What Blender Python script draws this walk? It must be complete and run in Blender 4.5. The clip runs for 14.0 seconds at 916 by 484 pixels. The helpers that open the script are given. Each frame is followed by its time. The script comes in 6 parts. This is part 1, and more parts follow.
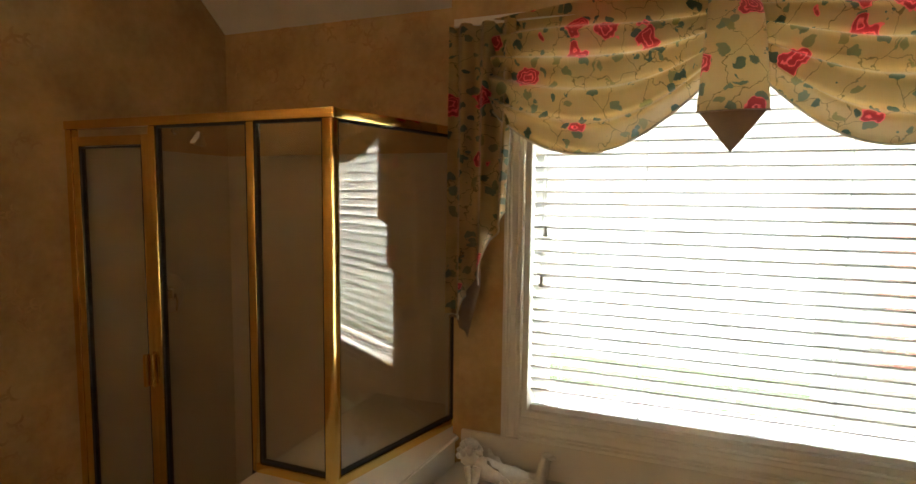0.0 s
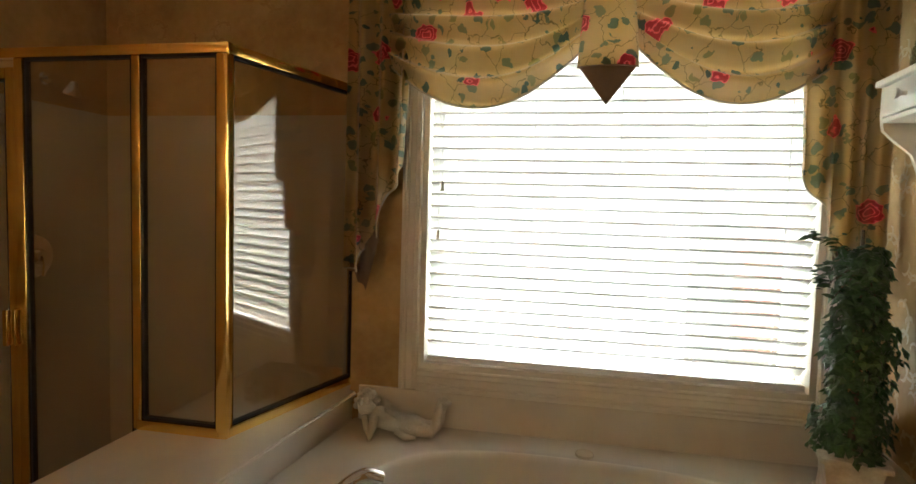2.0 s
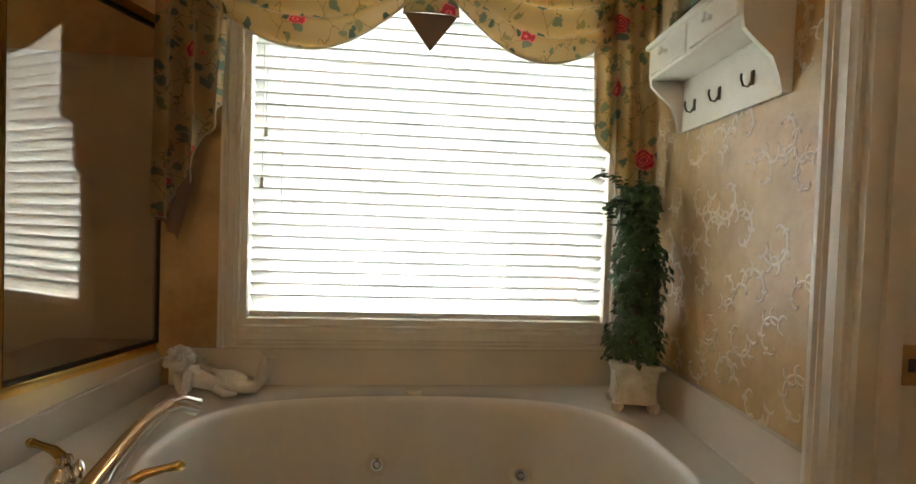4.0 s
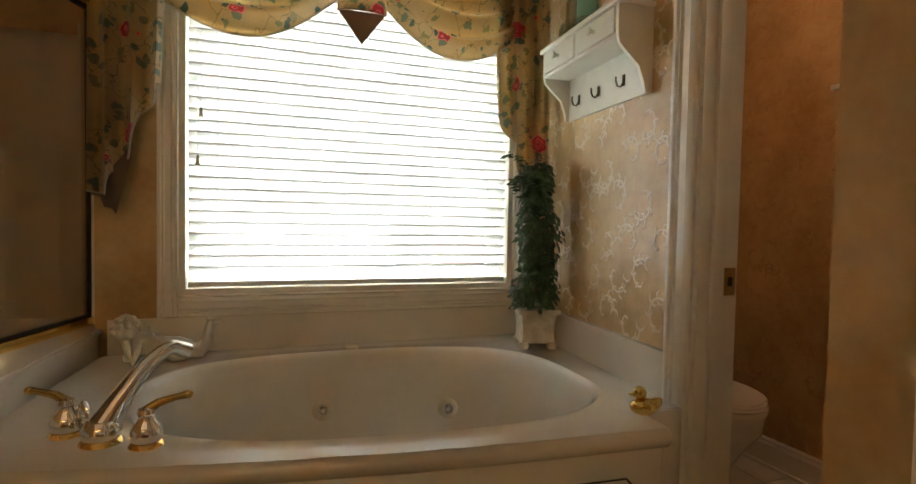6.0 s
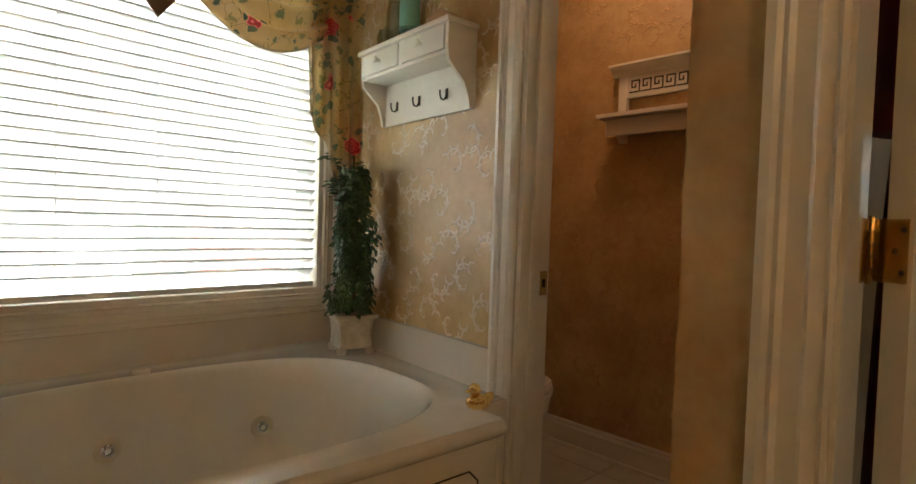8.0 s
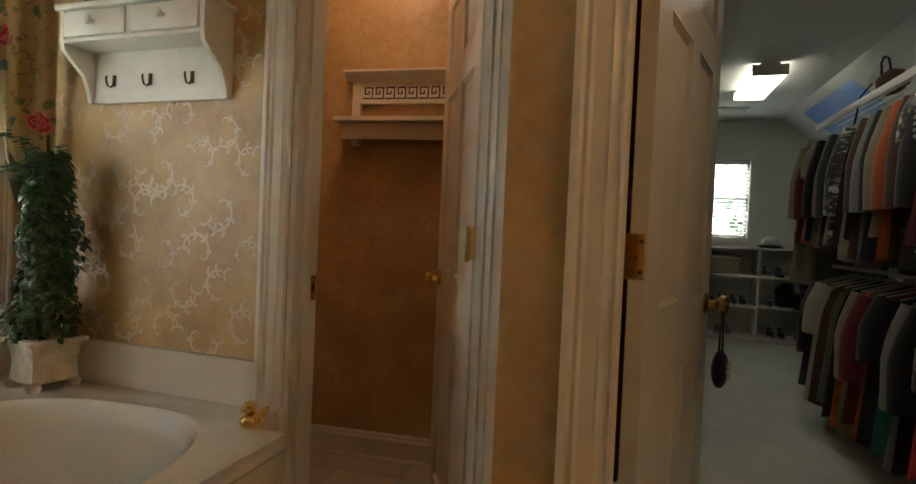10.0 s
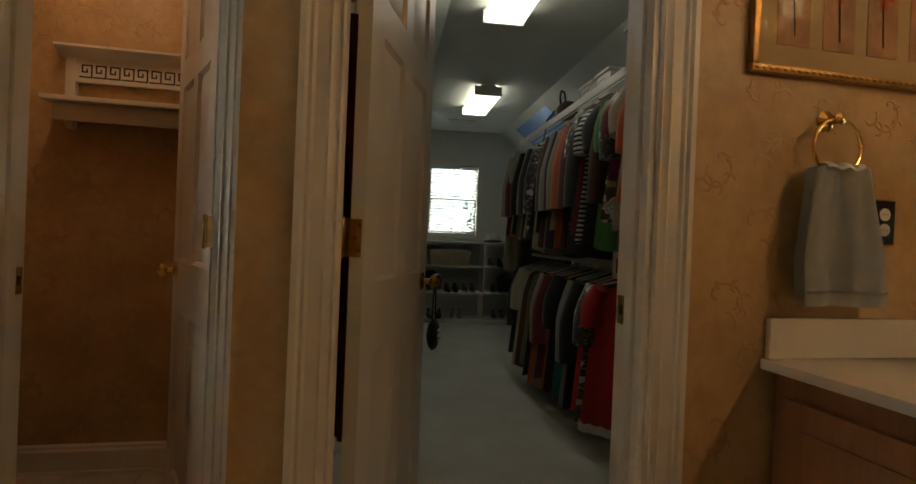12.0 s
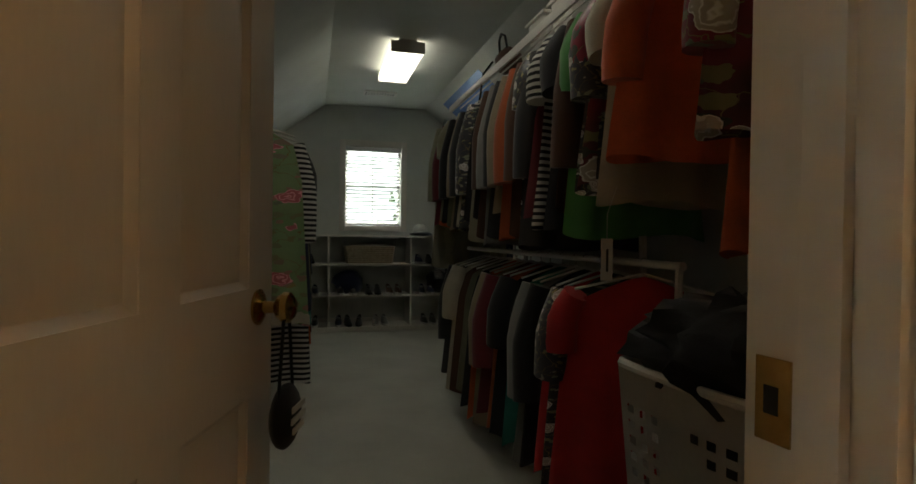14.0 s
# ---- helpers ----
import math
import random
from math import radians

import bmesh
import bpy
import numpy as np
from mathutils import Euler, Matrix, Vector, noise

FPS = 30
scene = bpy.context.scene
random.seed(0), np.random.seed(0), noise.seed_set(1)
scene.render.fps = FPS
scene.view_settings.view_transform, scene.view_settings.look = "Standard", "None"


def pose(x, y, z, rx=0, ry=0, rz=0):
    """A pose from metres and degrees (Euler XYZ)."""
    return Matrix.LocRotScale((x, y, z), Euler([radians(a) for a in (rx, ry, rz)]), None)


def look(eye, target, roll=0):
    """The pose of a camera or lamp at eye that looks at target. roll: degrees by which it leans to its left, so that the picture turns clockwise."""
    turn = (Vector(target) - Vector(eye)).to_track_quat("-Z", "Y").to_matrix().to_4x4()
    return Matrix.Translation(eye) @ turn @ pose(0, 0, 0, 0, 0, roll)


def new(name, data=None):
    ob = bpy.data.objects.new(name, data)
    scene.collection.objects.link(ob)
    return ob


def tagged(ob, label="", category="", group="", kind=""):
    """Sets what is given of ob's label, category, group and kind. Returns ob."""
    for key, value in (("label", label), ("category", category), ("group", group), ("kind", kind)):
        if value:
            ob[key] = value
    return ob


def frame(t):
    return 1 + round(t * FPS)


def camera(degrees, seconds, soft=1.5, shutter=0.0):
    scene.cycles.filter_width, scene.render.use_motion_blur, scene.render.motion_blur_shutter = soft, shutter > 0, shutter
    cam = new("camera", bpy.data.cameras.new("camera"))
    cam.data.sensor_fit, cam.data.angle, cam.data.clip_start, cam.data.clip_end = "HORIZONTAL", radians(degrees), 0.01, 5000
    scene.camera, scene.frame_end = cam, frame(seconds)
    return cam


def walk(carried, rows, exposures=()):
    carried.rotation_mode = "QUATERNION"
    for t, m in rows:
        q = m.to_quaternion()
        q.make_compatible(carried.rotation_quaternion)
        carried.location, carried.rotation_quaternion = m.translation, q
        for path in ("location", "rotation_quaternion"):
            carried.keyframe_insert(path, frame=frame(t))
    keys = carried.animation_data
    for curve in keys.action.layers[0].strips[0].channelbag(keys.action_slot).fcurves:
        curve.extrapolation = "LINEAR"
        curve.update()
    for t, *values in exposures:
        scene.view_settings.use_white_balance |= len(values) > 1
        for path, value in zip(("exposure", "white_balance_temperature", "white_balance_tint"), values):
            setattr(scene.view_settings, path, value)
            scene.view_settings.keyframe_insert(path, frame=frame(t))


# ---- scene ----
cam = camera(79.5, 14.0)
PATH = [
    (0, (0.078, 0.331, 1.556), (-0.642, 2.188, 1.382), 0.6),
    (0.5, (0.09, 0.318, 1.522), (-0.578, 2.194, 1.342), 0.7),
    (1, (0.126, 0.328, 1.496), (-0.502, 2.217, 1.3), 0.7),
    (1.5, (0.102, 0.297, 1.424), (-0.399, 2.226, 1.264), 1.3),
    (2, (0.107, 0.269, 1.361), (-0.268, 2.23, 1.236), 1.7),
    (2.5, (0.11, 0.259, 1.28), (-0.119, 2.243, 1.19), 2.0),
    (3, (0.111, 0.249, 1.217), (0.095, 2.248, 1.151), 2.3),
    (3.5, (0.127, 0.253, 1.175), (0.269, 2.247, 1.118), 2.3),
    (5.8, (-0.093, 0.021, 1.062), (0.509, 1.926, 0.983), 1.0),
    (6, (-0.12, -0.003, 1.062), (0.56, 1.876, 0.989), 1.1),
    (6.5, (-0.201, -0.033, 1.059), (0.691, 1.757, 0.998), 1.3),
    (7, (-0.257, -0.025, 1.066), (0.789, 1.679, 1.008), 1.4),
    (9.5, (-0.349, 0.331, 1.107), (1.518, 1.046, 1.048), 2.6),
    (10, (-0.436, 0.335, 1.107), (1.513, 0.781, 1.063), 2.5),
    (10.5, (-0.564, 0.321, 1.102), (1.424, 0.54, 1.07), 2.6),
    (11, (-0.665, 0.311, 1.101), (1.335, 0.285, 1.077), 2.6),
    (11.5, (-0.694, 0.293, 1.094), (1.29, 0.044, 1.083), 2.5),
    (12, (-0.636, 0.27, 1.076), (1.319, -0.148, 1.067), 2.3),
    (12.5, (-0.451, 0.207, 1.087), (1.474, -0.335, 1.083), 2.2),
    (13, (-0.215, 0.152, 1.083), (1.681, -0.484, 1.077), 2.2),
    (13.5, (0.07, 0.067, 1.049), (1.953, -0.606, 1.035), 1.0),
    (14, (0.29, -0.026, 1.05), (2.178, -0.687, 1.03), 0.8),
]
walk(cam, [(t, look(eye, target, roll)) for t, eye, target, roll in PATH],
     [(0, 1.1), (2, 1.0), (3.5, 0.95), (6.5, 0.9), (9.5, 0.85), (11.5, 0.45), (12.5, 0.25), (14, 0.3)])

# ---- world, sun, lights ----
world = bpy.data.worlds.new("world")
scene.world = world
world.use_nodes = True
wn = world.node_tree
sky = wn.nodes.new("ShaderNodeTexSky")
sky.sky_type = "NISHITA"
sky.sun_disc = False
sky.sun_elevation, sky.sun_rotation = radians(50), radians(200)
wn.links.new(sky.outputs[0], wn.nodes["Background"].inputs[0])
wn.nodes["Background"].inputs[1].default_value = 0.15


def lamp(name, kind, m, energy, color, **more):
    data = bpy.data.lights.new(name, kind)
    data.energy, data.color = energy, color
    if kind == "SUN":
        data.angle = radians(more.get("angle", 0.5))
    if kind == "AREA":
        data.shape = "RECTANGLE"
        data.size, data.size_y = more["size"]
    if kind == "POINT":
        data.shadow_soft_size = more.get("radius", 0.04)
    ob = new(name, data)
    ob.matrix_world = m
    return ob


lamp("sun", "SUN", look((4, -8, 12), (0, 0, 0)), 5, (1, 0.95, 0.88))
# daylight standing in for the sky just outside the two windows
lamp("window_daylight", "AREA", look((0.25, 4.4, 3.35), (0.25, 2.15, 1.5)), 1150, (0.97, 1.0, 0.97), size=(3.4, 2.2))
lamp("closet_daylight", "AREA", look((7.75, -1.3, 3.05), (6.3, -1.15, 1.3)), 450, (0.95, 1.0, 0.93), size=(0.8, 0.9))

# ---- materials ----
MATS = {}


def nodes_of(name):
    m = bpy.data.materials.new(name)
    m.use_nodes = True
    nt = m.node_tree
    return m, nt, nt.nodes, nt.nodes["Principled BSDF"]


def add(nt, kind, **vals):
    n = nt.nodes.new(kind)
    for k, v in vals.items():
        n.inputs[k.replace("_", " ")].default_value = v
    return n


def ramp(nt, stops):
    r = nt.nodes.new("ShaderNodeValToRGB")
    els = r.color_ramp.elements
    while len(els) < len(stops):
        els.new(0.5)
    for e, (p, c) in zip(els, stops):
        e.position, e.color = p, (*c, 1) if len(c) == 3 else c
    return r


def coords(nt, which="Object", scale=(1, 1, 1)):
    tc = nt.nodes.new("ShaderNodeTexCoord")
    mp = nt.nodes.new("ShaderNodeMapping")
    mp.inputs["Scale"].default_value = scale
    nt.links.new(tc.outputs[which], mp.inputs["Vector"])
    return mp.outputs["Vector"]


def surface(name, low, high, rough=0.5, metal=0.0, scale=6.0, fine=80.0, bump=0.1, spread=0.25, stretch=(1, 1, 1), coat=0.0, sheen=0.0, rand=0.0):
    """Two scales of variation in colour, with a fine bump."""
    m, nt, ns, b = nodes_of(name)
    v = coords(nt, "Object", stretch)
    n1 = add(nt, "ShaderNodeTexNoise", Scale=scale, Detail=5.0, Roughness=0.6)
    n2 = add(nt, "ShaderNodeTexNoise", Scale=fine, Detail=3.0)
    nt.links.new(v, n1.inputs["Vector"])
    nt.links.new(v, n2.inputs["Vector"])
    mx = nt.nodes.new("ShaderNodeMath")
    mx.operation = "MULTIPLY_ADD"
    nt.links.new(n2.outputs["Fac"], mx.inputs[0])
    mx.inputs[1].default_value = 0.3
    nt.links.new(n1.outputs["Fac"], mx.inputs[2])
    r = ramp(nt, [(0.65 - spread, low), (0.65 + spread, high)])
    nt.links.new(mx.outputs[0], r.inputs["Fac"])
    col = r.outputs["Color"]
    if rand:
        oi = nt.nodes.new("ShaderNodeObjectInfo")
        hsv = nt.nodes.new("ShaderNodeHueSaturation")
        mr = nt.nodes.new("ShaderNodeMapRange")
        mr.inputs["To Min"].default_value, mr.inputs["To Max"].default_value = 1 - rand, 1 + rand
        nt.links.new(oi.outputs["Random"], mr.inputs["Value"])
        nt.links.new(mr.outputs[0], hsv.inputs["Value"])
        nt.links.new(col, hsv.inputs["Color"])
        col = hsv.outputs["Color"]
    nt.links.new(col, b.inputs["Base Color"])
    rr = nt.nodes.new("ShaderNodeMapRange")
    rr.inputs["To Min"].default_value, rr.inputs["To Max"].default_value = rough * 0.85, min(1, rough * 1.15)
    nt.links.new(n1.outputs["Fac"], rr.inputs["Value"])
    nt.links.new(rr.outputs[0], b.inputs["Roughness"])
    b.inputs["Metallic"].default_value = metal
    b.inputs["Coat Weight"].default_value = coat
    b.inputs["Sheen Weight"].default_value = sheen
    if bump:
        bp = add(nt, "ShaderNodeBump", Strength=bump, Distance=0.002)
        nt.links.new(n2.outputs["Fac"], bp.inputs["Height"])
        nt.links.new(bp.outputs[0], b.inputs["Normal"])
    MATS[name] = m
    return m


WALLPAPER = surface("wallpaper", (0.42, 0.268, 0.115), (0.62, 0.43, 0.215), rough=0.40, scale=4.0, fine=34, bump=0.5, spread=0.2)
# lighter copy of the relief below: window sheen painted into the scroll colour
SCROLL_SHEEN = surface("wallpaper_scroll", (0.54, 0.42, 0.255), (0.74, 0.63, 0.45), rough=0.3, scale=14, fine=60, bump=0.3, spread=0.3)
TONAL = surface("wallpaper_relief", (0.42, 0.25, 0.105), (0.60, 0.40, 0.19), rough=0.33, scale=14, fine=60, bump=0.3, spread=0.3)
TRIM = surface("trim_paint", (0.70, 0.67, 0.60), (0.80, 0.77, 0.70), rough=0.32, scale=3, fine=50, bump=0.06)
DOORPAINT = surface("door_paint", (0.68, 0.65, 0.58), (0.78, 0.75, 0.69), rough=0.36, scale=3, fine=160, bump=0.12, stretch=(1, 1, 0.15))
CEIL = surface("ceiling_paint", (0.72, 0.71, 0.67), (0.82, 0.81, 0.78), rough=0.8, scale=4, fine=120, bump=0.2)
GREYWALL = surface("closet_wall_paint", (0.62, 0.64, 0.59), (0.72, 0.74, 0.69), rough=0.75, scale=3, fine=120, bump=0.15)
ACRYLIC = surface("tub_acrylic", (0.63, 0.60, 0.53), (0.70, 0.67, 0.60), rough=0.16, scale=2, fine=30, bump=0.0, coat=0.3)
MARBLE = surface("cultured_marble", (0.68, 0.63, 0.55), (0.77, 0.72, 0.64), rough=0.14, scale=2.5, fine=12, bump=0.0)
PANEL = surface("shower_panel", (0.66, 0.62, 0.56), (0.75, 0.71, 0.65), rough=0.25, scale=2, fine=30, bump=0.02)
GOLD = surface("polished_brass", (0.78, 0.52, 0.16), (0.88, 0.64, 0.24), rough=0.14, metal=1.0, scale=8, fine=90, bump=0.02)
CHROME = surface("chrome", (0.75, 0.75, 0.75), (0.85, 0.85, 0.85), rough=0.06, metal=1.0, scale=8, fine=90, bump=0.0)
OLDBRASS = surface("aged_brass", (0.45, 0.30, 0.10), (0.65, 0.46, 0.18), rough=0.25, metal=1.0, scale=20, fine=120, bump=0.03)
GASKET = surface("black_gasket", (0.012, 0.011, 0.01), (0.03, 0.028, 0.025), rough=0.6, scale=9, fine=90)
PLASTER = surface("white_resin", (0.55, 0.52, 0.45), (0.74, 0.71, 0.64), rough=0.6, scale=18, fine=120, bump=0.35)
POTSTONE = surface("antique_white_pot", (0.50, 0.44, 0.35), (0.78, 0.74, 0.66), rough=0.7, scale=25, fine=150, bump=0.5, spread=0.2)
CARPET = surface("carpet_pile", (0.58, 0.57, 0.49), (0.78, 0.77, 0.68), rough=0.95, scale=2.5, fine=240, bump=1.0, spread=0.3, sheen=0.3)
TILE = surface("floor_tile", (0.52, 0.48, 0.42), (0.64, 0.60, 0.54), rough=0.35, scale=5, fine=60, bump=0.05, rand=0.06)
GROUT = surface("grout", (0.20, 0.18, 0.15), (0.32, 0.29, 0.25), rough=0.9, scale=12, fine=150)
CERAMIC = surface("white_ceramic", (0.76, 0.74, 0.70), (0.82, 0.80, 0.77), rough=0.1, scale=2, fine=30, bump=0.0)
OAK = surface("oak_cabinet", (0.22, 0.085, 0.03), (0.36, 0.16, 0.06), rough=0.35, scale=4, fine=60, bump=0.15, stretch=(6, 6, 0.6), spread=0.3)
TOWEL = surface("grey_terry", (0.50, 0.53, 0.53), (0.66, 0.69, 0.68), rough=0.95, scale=10, fine=300, bump=1.0, sheen=0.4)
IRON = surface("dark_bronze_hook", (0.05, 0.04, 0.03), (0.12, 0.10, 0.07), rough=0.3, metal=0.9, scale=20, fine=100)
WAX = surface("green_wax", (0.16, 0.40, 0.32), (0.24, 0.50, 0.41), rough=0.35, scale=10, fine=60)
WICKER = surface("wicker", (0.30, 0.24, 0.15), (0.52, 0.44, 0.31), rough=0.8, scale=40, fine=200, bump=0.6)
PLASTIC = surface("white_plastic", (0.62, 0.60, 0.56), (0.72, 0.70, 0.66), rough=0.4, scale=5, fine=80, bump=0.03)
BLACKPL = surface("black_enamel", (0.012, 0.012, 0.012), (0.03, 0.03, 0.028), rough=0.25, scale=5, fine=80)
LINING = surface("taupe_lining", (0.20, 0.13, 0.085), (0.28, 0.19, 0.13), rough=0.6, scale=8, fine=200, bump=0.2, sheen=0.2)
BRICK = surface("brick", (0.28, 0.10, 0.07), (0.42, 0.18, 0.12), rough=0.85, scale=12, fine=90, bump=0.5, rand=0.2)
LEAF = surface("ivy_leaf", (0.012, 0.045, 0.012), (0.05, 0.12, 0.03), rough=0.4, scale=30, fine=120, bump=0.2, spread=0.3)
STEM = surface("ivy_stem", (0.05, 0.035, 0.02), (0.10, 0.07, 0.04), rough=0.8, scale=30, fine=150)
FOLIAGE = surface("garden_foliage", (0.04, 0.08, 0.02), (0.10, 0.17, 0.05), rough=0.7, scale=6, fine=60, bump=0.5)
LAWN = surface("lawn", (0.05, 0.09, 0.025), (0.10, 0.15, 0.05), rough=0.9, scale=3, fine=90, bump=0.6)
GILT = surface("gilt_frame", (0.38, 0.22, 0.07), (0.62, 0.40, 0.15), rough=0.35, metal=0.7, scale=30, fine=150, bump=0.4)
MAT1 = surface("picture_mat", (0.46, 0.34, 0.18), (0.56, 0.43, 0.25), rough=0.7, scale=6, fine=150)
PRINT1 = surface("botanical_print", (0.34, 0.16, 0.08), (0.55, 0.32, 0.17), rough=0.6, scale=16, fine=60, spread=0.18)
PAPER = surface("label_paper", (0.62, 0.60, 0.55), (0.72, 0.70, 0.65), rough=0.7, scale=6, fine=120)
CARD = surface("grey_storage_plastic", (0.30, 0.32, 0.33), (0.42, 0.44, 0.45), rough=0.3, scale=6, fine=90)
SHELL = surface("sea_shell", (0.55, 0.33, 0.17), (0.72, 0.52, 0.32), rough=0.4, scale=25, fine=90, bump=0.4)
PVC = surface("jet_plastic", (0.55, 0.50, 0.40), (0.66, 0.61, 0.50), rough=0.25, scale=6, fine=60)
INK = surface("ink", (0.03, 0.03, 0.03), (0.06, 0.06, 0.06), rough=0.7, scale=6, fine=60)


def glass_mat(name, tint, gloss_rough=0.0, ior=1.5, most=0.3):
    m, nt, ns, b = nodes_of(name)
    tr = add(nt, "ShaderNodeBsdfTransparent", Color=(*tint, 1))
    gl = add(nt, "ShaderNodeBsdfGlossy", Roughness=gloss_rough)
    fr = add(nt, "ShaderNodeFresnel", IOR=ior)
    mix = nt.nodes.new("ShaderNodeMixShader")
    lim = nt.nodes.new("ShaderNodeMath")
    lim.operation = "MINIMUM"
    lim.inputs[1].default_value = most
    nt.links.new(fr.outputs[0], lim.inputs[0])
    nt.links.new(lim.outputs[0], mix.inputs[0])
    nt.links.new(tr.outputs[0], mix.inputs[1])
    nt.links.new(gl.outputs[0], mix.inputs[2])
    nt.links.new(mix.outputs[0], ns["Material Output"].inputs["Surface"])
    return m


BRONZE = glass_mat("bronze_glass", (0.91, 0.87, 0.80), ior=1.7, most=0.22)
CLEAR = glass_mat("clear_glass", (0.96, 0.98, 0.97), ior=1.45)
JAR = glass_mat("jar_glass", (0.86, 0.90, 0.88), ior=1.9)
FILM = glass_mat("plastic_film", (0.80, 0.84, 0.88), 0.18, ior=1.6)


def glow(name, color, strength):
    m, nt, ns, b = nodes_of(name)
    b.inputs["Base Color"].default_value = (*color, 1)
    b.inputs["Emission Color"].default_value = (*color, 1)
    b.inputs["Emission Strength"].default_value = strength
    return m


DIFFUSER = glow("lamp_diffuser", (1.0, 0.95, 0.80), 2.4)
BULB = glow("bulb_glow", (1.0, 0.68, 0.37), 16)


def slat_mat():
    m, nt, ns, b = nodes_of("blind_vinyl")
    v = coords(nt)
    n = add(nt, "ShaderNodeTexNoise", Scale=9.0, Detail=4.0)
    nt.links.new(v, n.inputs["Vector"])
    r = ramp(nt, [(0.2, (0.82, 0.83, 0.82)), (0.8, (0.90, 0.90, 0.89))])
    nt.links.new(n.outputs["Fac"], r.inputs["Fac"])
    nt.links.new(r.outputs[0], b.inputs["Base Color"])
    b.inputs["Roughness"].default_value = 0.35
    tl = nt.nodes.new("ShaderNodeBsdfTranslucent")
    nt.links.new(r.outputs[0], tl.inputs["Color"])
    mix = nt.nodes.new("ShaderNodeMixShader")
    mix.inputs[0].default_value = 0.0
    nt.links.new(b.outputs[0], mix.inputs[1])
    nt.links.new(tl.outputs[0], mix.inputs[2])
    nt.links.new(mix.outputs[0], ns["Material Output"].inputs["Surface"])
    return m


VINYL = slat_mat()


def floral(name, base_a, base_b, flower, leaf, cell=7.5, translucent=0.16):
    """A printed cloth: roses in scattered cells, sprigs of leaves and thin stems on a plain ground."""
    m, nt, ns, b = nodes_of(name)
    L = nt.links.new
    v = coords(nt, "Object", (1, 0.35, 1))
    wob = add(nt, "ShaderNodeTexNoise", Scale=26.0, Detail=2.0)
    L(v, wob.inputs["Vector"])
    va = nt.nodes.new("ShaderNodeVectorMath")
    va.operation = "MULTIPLY_ADD"
    L(wob.outputs["Color"], va.inputs[0])
    va.inputs[1].default_value = (0.05, 0.05, 0.05)
    L(v, va.inputs[2])
    ground = add(nt, "ShaderNodeTexNoise", Scale=5.0, Detail=4.0)
    L(v, ground.inputs["Vector"])
    g = ramp(nt, [(0.3, base_a), (0.7, base_b)])
    L(ground.outputs["Fac"], g.inputs["Fac"])

    def cells(scale, rand):
        n = nt.nodes.new("ShaderNodeTexVoronoi")
        n.voronoi_dimensions = "3D"
        n.inputs["Scale"].default_value = scale
        n.inputs["Randomness"].default_value = rand
        L(va.outputs[0], n.inputs["Vector"])
        return n

    def mixin(fac, a, c):
        mx = nt.nodes.new("ShaderNodeMixRGB")
        L(fac, mx.inputs[0])
        L(a, mx.inputs[1])
        if isinstance(c, tuple):
            mx.inputs[2].default_value = (*c, 1)
        else:
            L(c, mx.inputs[2])
        return mx.outputs[0]

    def math2(op, a, c):
        n = nt.nodes.new("ShaderNodeMath")
        n.operation = op
        for k, s in ((0, a), (1, c)):
            if isinstance(s, (int, float)):
                n.inputs[k].default_value = s
            else:
                L(s, n.inputs[k])
        return n.outputs[0]

    # stems: thin lines along cell borders
    st = nt.nodes.new("ShaderNodeTexVoronoi")
    st.feature = "DISTANCE_TO_EDGE"
    st.inputs["Scale"].default_value = cell * 1.1
    L(va.outputs[0], st.inputs["Vector"])
    stem = math2("LESS_THAN", st.outputs["Distance"], 0.009)
    col = mixin(stem, g.outputs[0], (0.26, 0.20, 0.08))
    # leaves
    lv = cells(cell * 3.0, 1.0)
    near = nt.nodes.new("ShaderNodeTexVoronoi")
    near.inputs["Scale"].default_value = cell
    L(va.outputs[0], near.inputs["Vector"])
    halo = math2("LESS_THAN", near.outputs["Distance"], 0.70)
    lf = math2("MULTIPLY", math2("LESS_THAN", lv.outputs["Distance"], 0.38), halo)
    sep = nt.nodes.new("ShaderNodeSeparateColor")
    L(lv.outputs["Color"], sep.inputs[0])
    lf = math2("MULTIPLY", lf, math2("GREATER_THAN", sep.outputs[0], 0.22))
    lr = ramp(nt, [(0.0, leaf), (0.55, (0.20, 0.25, 0.16)), (1.0, (0.33, 0.28, 0.10))])
    L(sep.outputs[1], lr.inputs["Fac"])
    col = mixin(lf, col, lr.outputs[0])
    # roses, with ringed petals
    sep2 = nt.nodes.new("ShaderNodeSeparateColor")
    L(near.outputs["Color"], sep2.inputs[0])
    rose = math2("MULTIPLY", math2("LESS_THAN", near.outputs["Distance"], 0.30), math2("GREATER_THAN", sep2.outputs[0], 0.33))
    ring = math2("SINE", math2("MULTIPLY", near.outputs["Distance"], 70.0), 0.0)
    rr = ramp(nt, [(0.0, flower), (0.6, flower), (1.0, tuple(min(1, c * 2.2 + 0.12) for c in flower))])
    L(math2("MULTIPLY_ADD", ring, 0.5), rr.inputs["Fac"])
    col = mixin(rose, col, rr.outputs[0])
    L(col, b.inputs["Base Color"])
    b.inputs["Roughness"].default_value = 0.42
    b.inputs["Sheen Weight"].default_value = 0.25
    weave = add(nt, "ShaderNodeTexNoise", Scale=350.0, Detail=1.0)
    L(v, weave.inputs["Vector"])
